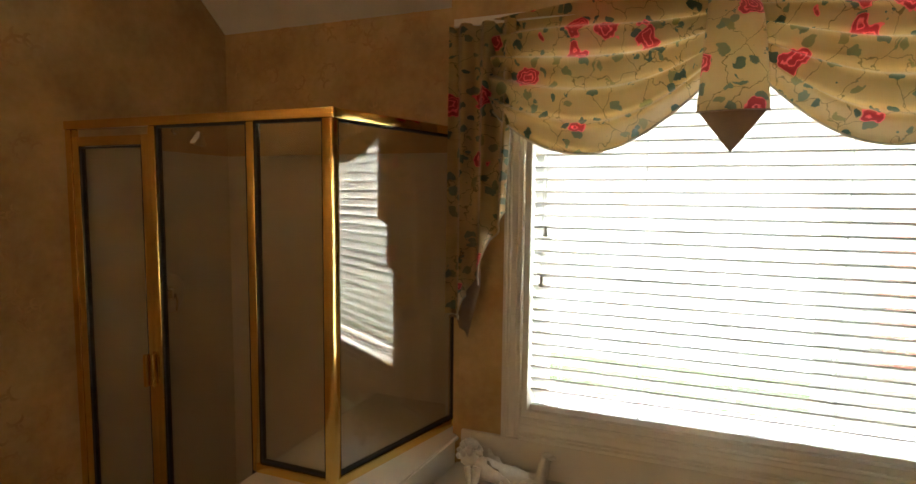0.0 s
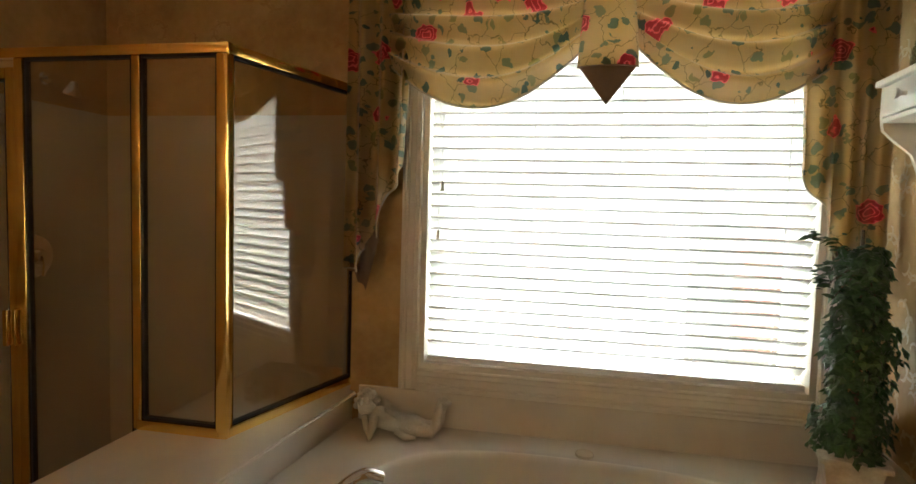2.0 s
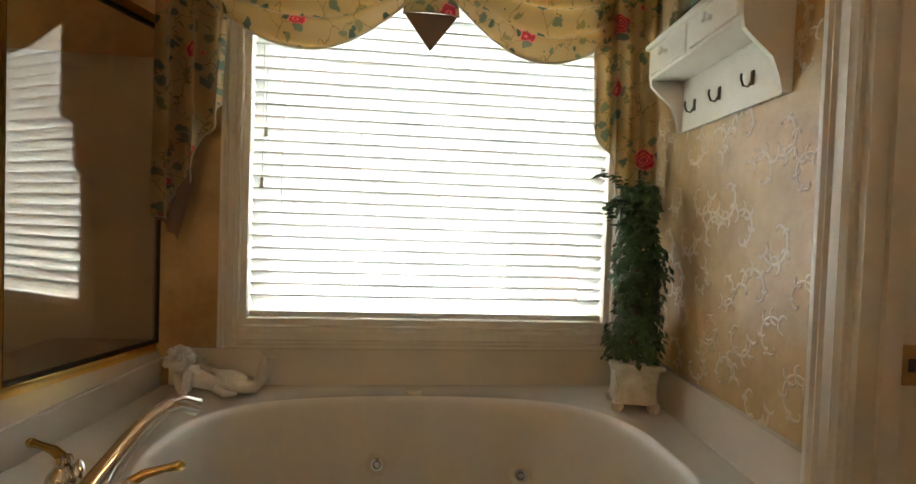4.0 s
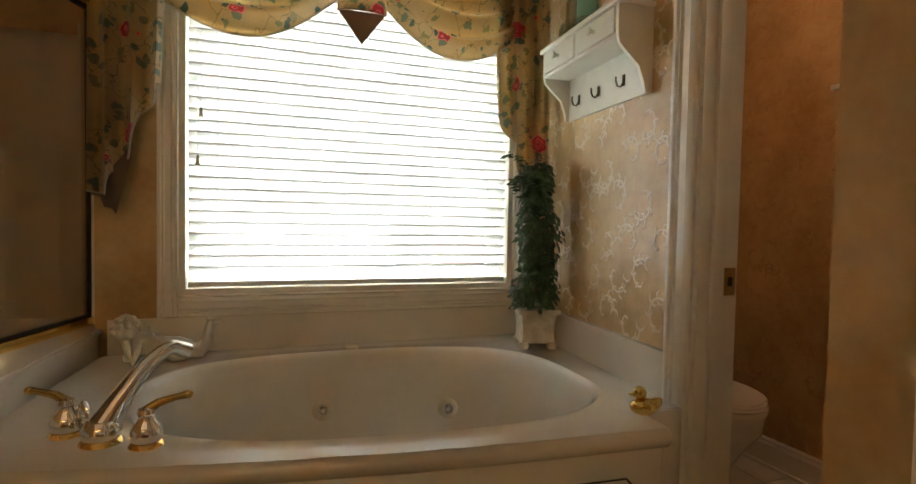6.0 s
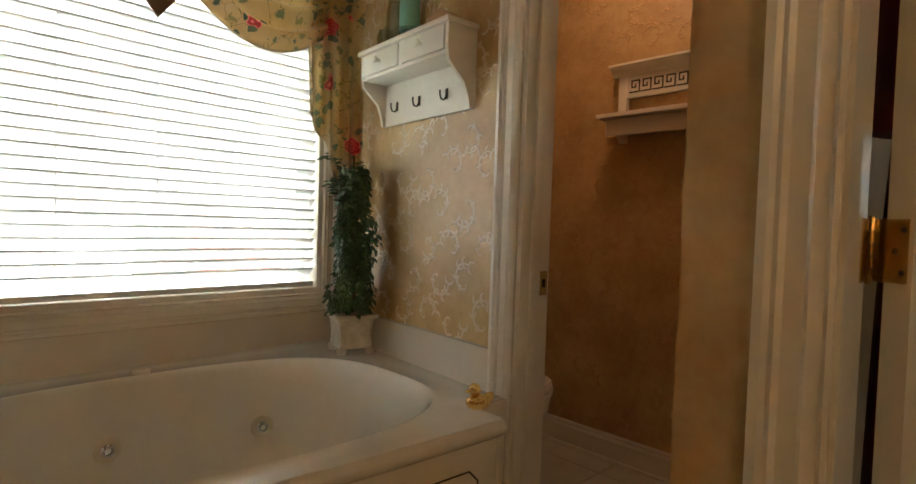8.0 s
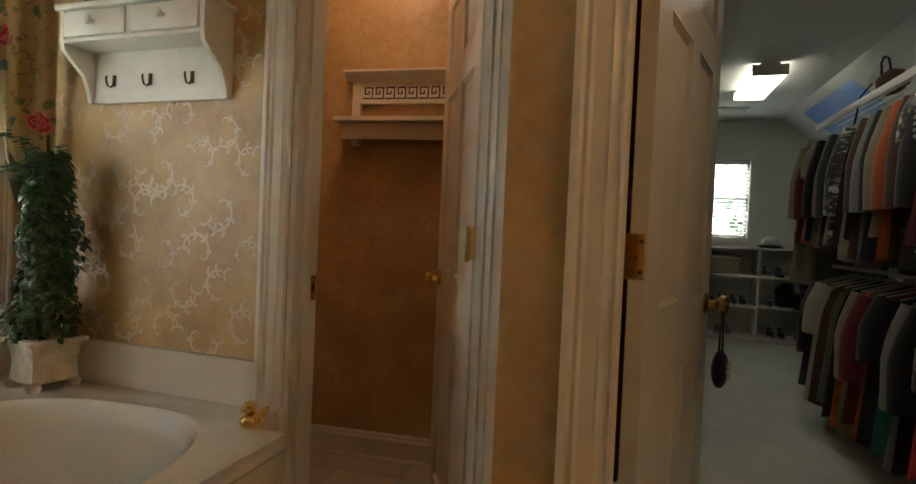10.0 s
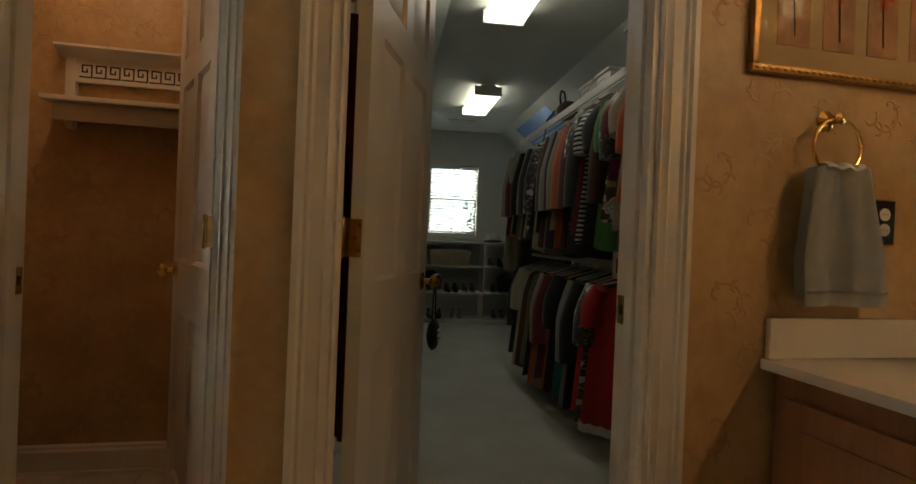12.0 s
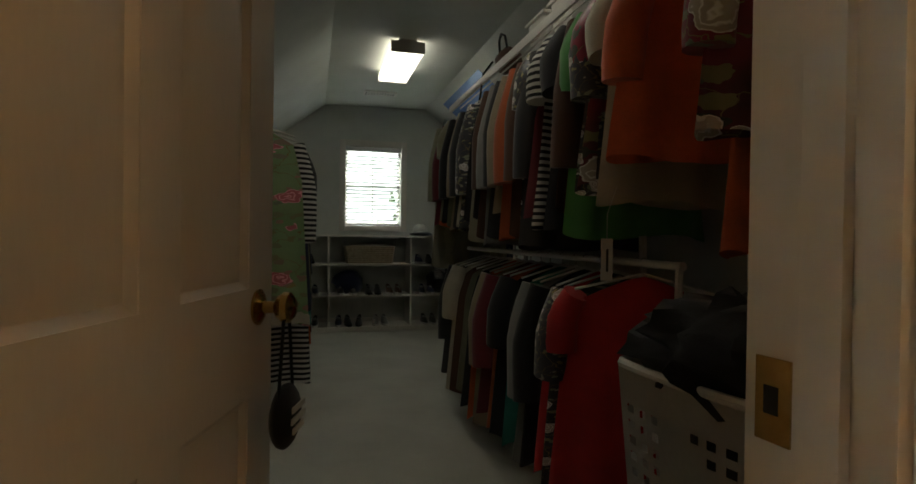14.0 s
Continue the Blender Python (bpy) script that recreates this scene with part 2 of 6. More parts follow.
    bp = add(nt, "ShaderNodeBump", Strength=0.15, Distance=0.001)
    L(weave.outputs["Fac"], bp.inputs["Height"])
    L(bp.outputs[0], b.inputs["Normal"])
    tl = nt.nodes.new("ShaderNodeBsdfTranslucent")
    L(col, tl.inputs["Color"])
    mix = nt.nodes.new("ShaderNodeMixShader")
    mix.inputs[0].default_value = translucent
    L(b.outputs[0], mix.inputs[1])
    L(tl.outputs[0], mix.inputs[2])
    L(mix.outputs[0], ns["Material Output"].inputs["Surface"])
    return m


CHINTZ = floral("floral_chintz", (0.54, 0.38, 0.17), (0.64, 0.48, 0.25), (0.50, 0.045, 0.06), (0.07, 0.13, 0.11), cell=8.6)
SHIFT = floral("pink_green_print", (0.22, 0.34, 0.16), (0.30, 0.42, 0.22), (0.62, 0.16, 0.20), (0.55, 0.22, 0.2), cell=8, translucent=0.05)
PAISLEY = floral("dark_print", (0.02, 0.02, 0.03), (0.05, 0.05, 0.06), (0.5, 0.45, 0.4), (0.4, 0.36, 0.3), cell=16, translucent=0.0)


def cloth(name, c, rough=0.85):
    return surface(name, tuple(x * 0.75 for x in c), tuple(min(1, x * 1.15) for x in c), rough=rough, scale=7, fine=260, bump=0.4, sheen=0.2)


def striped(name, a, c, n):
    m, nt, ns, b = nodes_of(name)
    v = coords(nt)
    w = add(nt, "ShaderNodeTexWave", Scale=n, Distortion=0.4)
    w.bands_direction = "Z"
    nt.links.new(v, w.inputs["Vector"])
    r = ramp(nt, [(0.47, a), (0.53, c)])
    nt.links.new(w.outputs["Fac"], r.inputs["Fac"])
    nt.links.new(r.outputs[0], b.inputs["Base Color"])
    b.inputs["Roughness"].default_value = 0.85
    return m


CLOTHS = {n: cloth("cloth_" + n, c) for n, c in dict(
    black=(0.012, 0.012, 0.014), charcoal=(0.04, 0.04, 0.042), navy=(0.015, 0.022, 0.06), cream=(0.52, 0.47, 0.36), tan=(0.32, 0.25, 0.16),
    brown=(0.10, 0.045, 0.025), rust=(0.50, 0.11, 0.03), orange=(0.72, 0.15, 0.045), red=(0.50, 0.02, 0.022), green=(0.10, 0.34, 0.10),
    teal=(0.03, 0.22, 0.19), olive=(0.17, 0.17, 0.11), grey=(0.26, 0.26, 0.25), white=(0.66, 0.64, 0.60), wine=(0.16, 0.015, 0.025),
    blue=(0.04, 0.08, 0.26), khaki=(0.36, 0.34, 0.24)).items()}
CLOTHS["stripe"] = striped("cloth_stripe", (0.015, 0.015, 0.018), (0.60, 0.58, 0.54), 12)
CLOTHS["print"] = PAISLEY
CLOTHS["shift"] = SHIFT
CLOTHS["bold"] = floral("bold_print", (0.03, 0.02, 0.02), (0.30, 0.02, 0.05), (0.55, 0.50, 0.45), (0.02, 0.02, 0.02), cell=6, translucent=0.0)

# ---- building helpers ----


def bm_box(bm, x0, x1, y0, y1, z0, z1, m=None):
    vs = [bm.verts.new((x, y, z)) for x in (x0, x1) for y in (y0, y1) for z in (z0, z1)]
    if m is not None:
        for v in vs:
            v.co = m @ v.co
    for f in ((0, 1, 3, 2), (4, 6, 7, 5), (0, 4, 5, 1), (2, 3, 7, 6), (0, 2, 6, 4), (1, 5, 7, 3)):
        bm.faces.new([vs[i] for i in f])
    return bm


def box(x0, x1, y0, y1, z0, z1, bevel=0.0, m=None):
    bm = bm_box(bmesh.new(), x0, x1, y0, y1, z0, z1, m)
    if bevel:
        bmesh.ops.bevel(bm, geom=bm.edges[:], offset=bevel, segments=2, affect="EDGES", profile=0.6)
    return bm


def bm_grid(fn, nu, nv, bm=None, close_u=False):
    """A sheet through fn(u, v), u and v from 0 to 1."""
    bm = bm or bmesh.new()
    rows = [[bm.verts.new(fn(i / nu, j / nv)) for j in range(nv + 1)] for i in range(nu if close_u else nu + 1)]
    n = len(rows)
    for i in range(nu):
        for j in range(nv):
            bm.faces.new((rows[i][j], rows[(i + 1) % n][j], rows[(i + 1) % n][j + 1], rows[i][j + 1]))
    return bm


def lathe(profile, seg=24, bm=None, at=(0, 0, 0)):
    """A turned shape from (radius, z) pairs."""
    bm = bm or bmesh.new()
    rings = [[bm.verts.new((at[0] + r * math.cos(a), at[1] + r * math.sin(a), at[2] + z)) for a in (k * 2 * math.pi / seg for k in range(seg))] for r, z in profile]
    for r0, r1 in zip(rings, rings[1:]):
        for k in range(seg):
            bm.faces.new((r0[k], r0[(k + 1) % seg], r1[(k + 1) % seg], r1[k]))
    if profile[0][0] > 1e-4:
        bm.faces.new(rings[0][::-1])
    if profile[-1][0] > 1e-4:
        bm.faces.new(rings[-1])
    return bm


def tube(points, radius, seg=8, bm=None, closed=False):
    """A round bar along points; radius: one, or one for each point."""
    bm = bm or bmesh.new()
    pts = [Vector(p) for p in points]
    rad = radius if isinstance(radius, (list, tuple)) else [radius] * len(pts)
    rings, side = [], None
    for i, p in enumerate(pts):
        a = pts[(i - 1) % len(pts)] if closed or i else p
        c = pts[(i + 1) % len(pts)] if closed or i < len(pts) - 1 else p
        d = (c - a).normalized()
        if side is None:
            side = d.orthogonal().normalized()
        side = (side - d * side.dot(d)).normalized()
        up = d.cross(side)
        rings.append([bm.verts.new(p + (side * math.cos(k * 2 * math.pi / seg) + up * math.sin(k * 2 * math.pi / seg)) * rad[i]) for k in range(seg)])
    for i in range(len(rings) if closed else len(rings) - 1):
        r0, r1 = rings[i], rings[(i + 1) % len(rings)]
        for k in range(seg):
            bm.faces.new((r0[k], r0[(k + 1) % seg], r1[(k + 1) % seg], r1[k]))
    if not closed:
        bm.faces.new(rings[0][::-1])
        bm.faces.new(rings[-1])
    return bm


def prism(outline, d0, d1, axis="y", bm=None):
    """An outline in a plane, drawn out from d0 to d1 along axis."""
    bm = bm or bmesh.new()
    put = {"y": lambda a, c, d: (a, d, c), "x": lambda a, c, d: (d, a, c), "z": lambda a, c, d: (a, c, d)}[axis]
    lo = [bm.verts.new(put(a, c, d0)) for a, c in outline]
    hi = [bm.verts.new(put(a, c, d1)) for a, c in outline]
    bm.faces.new(lo)
    bm.faces.new(hi[::-1])
    for k in range(len(lo)):
        n = (k + 1) % len(lo)
        bm.faces.new((lo[k], hi[k], hi[n], lo[n]))
    return bm


def blob(bm, centre, radii, seg=10, rings=7, m=None, rough=0.0):
    """A rounded lump."""
    c = Vector(centre)
    def fn(u, v):
        a, b2 = u * 2 * math.pi, (v - 0.5) * math.pi * 0.998
        p = Vector((radii[0] * math.cos(a) * math.cos(b2), radii[1] * math.sin(a) * math.cos(b2), radii[2] * math.sin(b2)))
        if rough:
            p *= 1 + rough * noise.noise((p + c) * 60)
        return (m @ p if m else p) + c
    return bm_grid(fn, seg, rings, bm, close_u=True)


def mesh_of(name, bm, material, smooth=None):
    bmesh.ops.recalc_face_normals(bm, faces=bm.faces[:])
    me = bpy.data.meshes.new(name)
    bm.to_mesh(me)
    bm.free()
    me.materials.append(material)
    if smooth is not None:
        me.shade_smooth()
        me.set_sharp_from_angle(angle=radians(smooth))
    return me


def part(name, bm, material, parent=None, label="", smooth=35, at=None):
    ob = new(name, mesh_of(name, bm, material, smooth))
    if parent is not None:
        ob.parent = parent
    if at is not None:
        ob.matrix_basis = at
    if label:
        ob["label"] = label
    return ob


def shared(name, me, parent, at):
    ob = new(name, me)
    ob.parent = parent
    ob.matrix_basis = at
    return ob


def thing(name, label, category, m=None, group=""):
    ob = new(name)
    ob.empty_display_size = 0.05
    if m is not None:
        ob.matrix_basis = m
    return tagged(ob, label, category, group)


def setting(name, bm, material, label, category="structure", smooth=35):
    return tagged(part(name, bm, material, None, "", smooth), label, category, kind="structure")


# ---- the plan ----
CEIL_Z = 2.42
RIDGE_Z = 2.80                       # the bathroom ceiling climbs from the window wall to this
BACK_Y = 2.42                        # back of the shower recess
WIN_Y = 2.15                         # room face of the window wall
REC_Y = 2.25                         # wall face at the end of the shower glass
SKEW = -4.6                          # the tub wall and the closet run a little askew of the door wall
SW = pose(0.945, 1.2, 0, 0, 0, SKEW)  # tub side wall: y along it, -x into the room
CL = pose(0.68, -0.13, 0, 0, 0, SKEW)  # closet: x along it, y to its left
DOORW_X = 0.545                      # room face of the closet door wall
WX0, WX1, WZ0, WZ1 = -0.385, 0.905, 0.785, 2.06   # window opening


def swp(s, d, z):
    return SW @ Vector((-d, s, z))


# walls of the bathroom
bm = bmesh.new()
bm_box(bm, -2.04, -0.70, BACK_Y, BACK_Y + 0.14, 0, RIDGE_Z + 0.1)
bm_box(bm, -0.70, -0.64, REC_Y, BACK_Y + 0.14, 0, RIDGE_Z + 0.1)
bm_box(bm, -0.64, WX0, WIN_Y, BACK_Y, 0, RIDGE_Z + 0.1)
bm_box(bm, WX1, 2.2, WIN_Y, WIN_Y + 0.16, 0, RIDGE_Z + 0.1)
bm_box(bm, WX0, WX1, WIN_Y, WIN_Y + 0.16, 0, WZ0)
bm_box(bm, WX0, WX1, WIN_Y, WIN_Y + 0.16, WZ1, RIDGE_Z + 0.1)
wall_north = setting("wall_north", bm, WALLPAPER, "tan mottled wallpaper wall round the window", "wall")
setting("wall_west", box(-2.04, -1.92, -1.7, BACK_Y, 0, RIDGE_Z + 0.1), WALLPAPER, "tan mottled wallpaper wall beside the shower", "wall")
setting("wall_south", box(-2.04, 0.66, -1.72, -1.6, 0, RIDGE_Z + 0.1), WALLPAPER, "tan wallpaper wall behind the vanity", "wall")
TJ0, TJ1 = -0.625, -0.075             # toilet doorway along the tub wall
bm = bmesh.new()
bm_box(bm, 0, 0.115, TJ1, 0.97, 0, RIDGE_Z + 0.1, SW)
bm_box(bm, 0, 0.115, -0.79, TJ0, 0, RIDGE_Z + 0.1, SW)
bm_box(bm, 0, 0.115, TJ0, TJ1, 2.04, RIDGE_Z + 0.1, SW)
wall_tub = setting("wall_east", bm, WALLPAPER, "tan wallpaper wall with raised scrolls, sheen painted pale", "wall")
CJ0, CJ1 = -0.450, 0.274              # closet doorway
bm = bmesh.new()
bm_box(bm, DOORW_X, DOORW_X + 0.12, CJ1, 0.478, 0, RIDGE_Z + 0.1)
bm_box(bm, DOORW_X, DOORW_X + 0.12, -1.6, CJ0, 0, RIDGE_Z + 0.1)
bm_box(bm, DOORW_X, DOORW_X + 0.12, CJ0, CJ1, 2.06, RIDGE_Z + 0.1)
bm_box(bm, DOORW_X + 0.12, 0.87, 0.36, 0.478, 0, RIDGE_Z + 0.1)
wall_door = setting("wall_closet_door", bm, WALLPAPER, "tan wallpaper wall round the closet doorway", "wall")
bm = prism([(2.62, 2.13), (2.42, 2.29), (1.80, RIDGE_Z), (-1.72, RIDGE_Z), (-1.72, RIDGE_Z + 0.12), (1.78, RIDGE_Z + 0.12), (2.62, 2.27)], -2.06, 1.1, "x")
setting("ceiling", bm, CEIL, "plain white painted ceiling sloping down to the window wall", "ceiling")
setting("ceiling_toilet", box(1.1, 2.14, 0.36, 2.3, CEIL_Z, CEIL_Z + 0.1), CEIL, "plain white painted ceiling", "ceiling")
setting("floor", box(-2.04, 0.95, -1.7, 2.55, -0.08, 0.0), GROUT, "tiled bathroom floor", "floor")
# toilet room shell
setting("wall_toilet_east", box(2.02, 2.14, 0.36, 2.3, 0, CEIL_Z), WALLPAPER, "tan mottled wallpaper wall of the toilet room", "wall")
setting("wall_toilet_south", box(0.93, 2.02, 0.36, 0.45, 0, CEIL_Z), WALLPAPER, "tan wallpaper wall of the toilet room", "wall")
toilet_floor = setting("floor_toilet", box(0.95, 2.14, 0.3, 2.3, -0.08, -0.004), GROUT, "square tiled floor of the toilet room", "floor")


def baseboard_profile(h=0.13, t=0.015):
    return [(0, 0), (t + 0.008, 0), (t + 0.008, 0.016), (t, 0.02), (t, h - 0.03), (t * 0.6, h - 0.018), (t * 0.7, h - 0.01), (t * 0.25, h), (0, h)]


def baseboard(name, length, m):
    bm = prism(baseboard_profile(), 0, length, "y")
    bmesh.ops.transform(bm, matrix=m, verts=bm.verts[:])
    return setting(name, bm, TRIM, "white moulded baseboard", "baseboard", 25)


baseboard("baseboard_toilet", 1.66, pose(2.02, 2.13, 0, 0, 0, 180))
baseboard("baseboard_toilet_side", 0.85, pose(2.0, 0.45, 0, 0, 0, 90))
baseboard("baseboard_door_wall", 0.07, pose(DOORW_X, 0.405, 0, 0, 0, 180))

# window casing, jamb and stool
window = tagged(thing("window_1", "", "", pose(0.26, WIN_Y, 0)), "white framed window over the tub", "window", kind="structure")


def casing_profile(w, t=0.02):
    """Across a door casing: (across, out)."""
    return [(0, 0), (0, t * 0.55), (w * 0.06, t * 0.8), (w * 0.12, t * 0.55), (w * 0.2, t * 0.6), (w * 0.3, t * 0.85), (w * 0.36, t * 0.7), (w * 0.62, t * 0.75), (w * 0.7, t * 1.05), (w * 0.78, t * 0.9), (w * 0.86, t * 1.2), (w, t * 1.2), (w, 0)]


def casing_leg(x_in, w, side, z0, z1, m):
    """An upright casing strip; its inner edge at x_in; the room lies at -y of m."""
    bm = prism([(x_in + side * a, -o) for a, o in casing_profile(w)], z0, z1, "z")
    bmesh.ops.transform(bm, matrix=m, verts=bm.verts[:])
    return bm


def casing_head(x0, x1, w, z, m, side=1):
    bm = bmesh.new()
    prism([(-o, z + side * a) for a, o in casing_profile(w)], x0, x1, "x", bm)
    bmesh.ops.transform(bm, matrix=m, verts=bm.verts[:])
    return bm


wl, wr = WX0 - 0.26, WX1 - 0.26
I4 = Matrix()
part("window_frame", casing_leg(wl, 0.065, -1, 0.71, WZ1, I4), TRIM, window)
part("window_frame", casing_leg(wr, 0.065, 1, 0.71, WZ1, I4), TRIM, window)
part("window_frame", casing_head(wl - 0.065, wr + 0.065, 0.065, WZ1, I4), TRIM, window)
part("window_sill", casing_head(wl, wr, 0.075, WZ0, I4, -1), TRIM, window)
for x0, x1, z0, z1 in ((wl, wl + 0.02, WZ0, WZ1), (wr - 0.02, wr, WZ0, WZ1), (wl + 0.02, wr - 0.02, WZ0, WZ0 + 0.02), (wl + 0.02, wr - 0.02, WZ1 - 0.02, WZ1)):
    part("jamb", box(x0, x1, 0, 0.15, z0, z1), TRIM, window)
for x in (wl + 0.045, wr - 0.045):
    part("sash_stile", box(x - 0.025, x + 0.025, 0.105, 0.14, WZ0 + 0.02, WZ1 - 0.02, 0.004), TRIM, window)
for z in (WZ0 + 0.045, WZ1 - 0.045):
    for x0, x1 in ((wl + 0.07, wr - 0.07),):
        part("sash_rail", box(x0, x1, 0.107, 0.138, z - 0.022, z + 0.022, 0.004), TRIM, window)
pane = part("pane", box(wl + 0.02, wr - 0.02, 0.12, 0.124, WZ0 + 0.02, WZ1 - 0.02), CLEAR, window)
pane.visible_shadow = False


def venetian(name, width, z0, z1, pitch, depth, tilt, m, label, cords):
    """A venetian blind hanging in m's plane y = 0, centred on x = 0."""
    t = thing(name, label, "blind", m)
    part("headrail", box(-width / 2, width / 2, -depth / 2, depth / 2, z1 - 0.05, z1, 0.004), VINYL, t)
    # a slightly crowned slat, its room edge cut upright
    lip = 0.0042
    low_side = [(depth * (k / 8 - 0.5), 0.0022 * math.sin(math.pi * k / 8)) for k in range(9)]
    top_side = [(y - (lip if k == 0 else 0), z + 0.0038) for k, (y, z) in enumerate(low_side)]
    me = mesh_of("slat", prism(low_side + top_side[::-1], -width / 2, width / 2, "x"), VINYL, 40)
    n = int((z1 - 0.06 - z0 - 0.03) / pitch)
    for k in range(n):
        shared("slat", me, t, pose(0, 0, z0 + 0.035 + (k + 0.5) * pitch, tilt + random.uniform(-0.5, 0.5), random.uniform(-0.05, 0.05), 0))
    part("bottom_rail", box(-width / 2, width / 2, -depth / 2, depth / 2, z0, z0 + 0.02, 0.004), VINYL, t)
    for x in cords:
        for y in (-depth / 2 - 0.002, depth / 2 + 0.002):
            part("ladder_cord", tube([(x, y, z0 + 0.01), (x, y, z1 - 0.05)], 0.0011, 5), VINYL, t)
    return t


blind = venetian("window_blind", 1.235, 0.81, 2.055, 0.0402, 0.05, -42, pose(0.26, WIN_Y + 0.035, 0), "white two-inch slatted blind, lowered and tilted half shut", (-0.52, -0.26, 0.02, 0.28, 0.53))
for z, x in ((1.43, -0.575), (1.26, -0.585)):
    part("pull_cord", tube([(x, -0.03, z), (x, -0.03, 2.0)], 0.0012, 5), VINYL, blind)
    part("cord_tassel", lathe([(0.002, 0.02), (0.006, 0.014), (0.005, 0.004), (0.008, -0.014), (0.0, -0.016)], 10, at=(x, -0.03, z)), PVC, blind)

# door casings and jambs
M_T = SW @ pose(0, 0, 0, 0, 0, -90)      # tub wall seen from the room: local x = along -s


def doorway(name, m, x0, x1, zt, depth, w, label, stop, sides=(1, 1), reveal=(0.016, 0.016)):
    """Casing and jambs of a doorway from x0 to x1 in m; the room lies at -y."""
    t = tagged(thing(name, "", "", m), label, "door frame", kind="structure")
    if sides[0]:
        part("casing", casing_leg(x0, w, -1, 0, zt + w, I4), TRIM, t, smooth=25)
    if sides[1]:
        part("casing", casing_leg(x1, w, 1, 0, zt + w, I4), TRIM, t, smooth=25)
    part("head_casing", casing_head(x0, x1, w, zt, I4), TRIM, t, smooth=25)
    part("jamb", box(x0 - 0.004, x0 + reveal[0], -0.002, depth + 0.004, 0, zt), TRIM, t)
    part("jamb", box(x1 - reveal[1], x1 + 0.004, -0.002, depth + 0.004, 0, zt), TRIM, t)
    part("head_jamb", box(x0 + reveal[0], x1 - reveal[1], -0.002, depth + 0.004, zt - 0.018, zt), TRIM, t)
    for a, c in ((x0 + reveal[0], x0 + reveal[0] + 0.012), (x1 - 0.028, x1 - 0.016)):
        if a < x1 - 0.1 and reveal[0] < 0.01:
            continue
        part("door_stop", box(a, c, stop, stop + 0.035, 0, zt - 0.018, 0.002), TRIM, t)
    return t


def strike(t, x, y, z, side):
    p = part("strike_plate", box(x - 0.0015, x + 0.0015, y - 0.017, y + 0.017, z - 0.036, z + 0.036, 0.0008), OLDBRASS, t, "brass strike plate")
    part("latch_hole", box(x - 0.002, x + 0.002, y - 0.006, y + 0.008, z - 0.012, z + 0.012), GASKET, p)


MT = pose(0.945, 1.2, 0, 0, 0, SKEW - 90)   # local x runs along -s, local y into the wall
frame_t = doorway("door_frame_1", MT, 0.075, 0.625, 2.04, 0.115, 0.085, "white fluted casing round the toilet room doorway", 0.035)
strike(frame_t, 0.075 + 0.017, 0.095, 0.92, 1)
MC = pose(DOORW_X, 0, 0, 0, 0, -90)         # local x = -y
frame_c = doorway("door_frame_2", MC, -CJ1, -CJ0, 2.05, 0.12, 0.092, "white fluted casing round the closet doorway", 0.03, reveal=(0.007, 0.016))
strike(frame_c, -CJ0 - 0.017, 0.095, 0.915, -1)


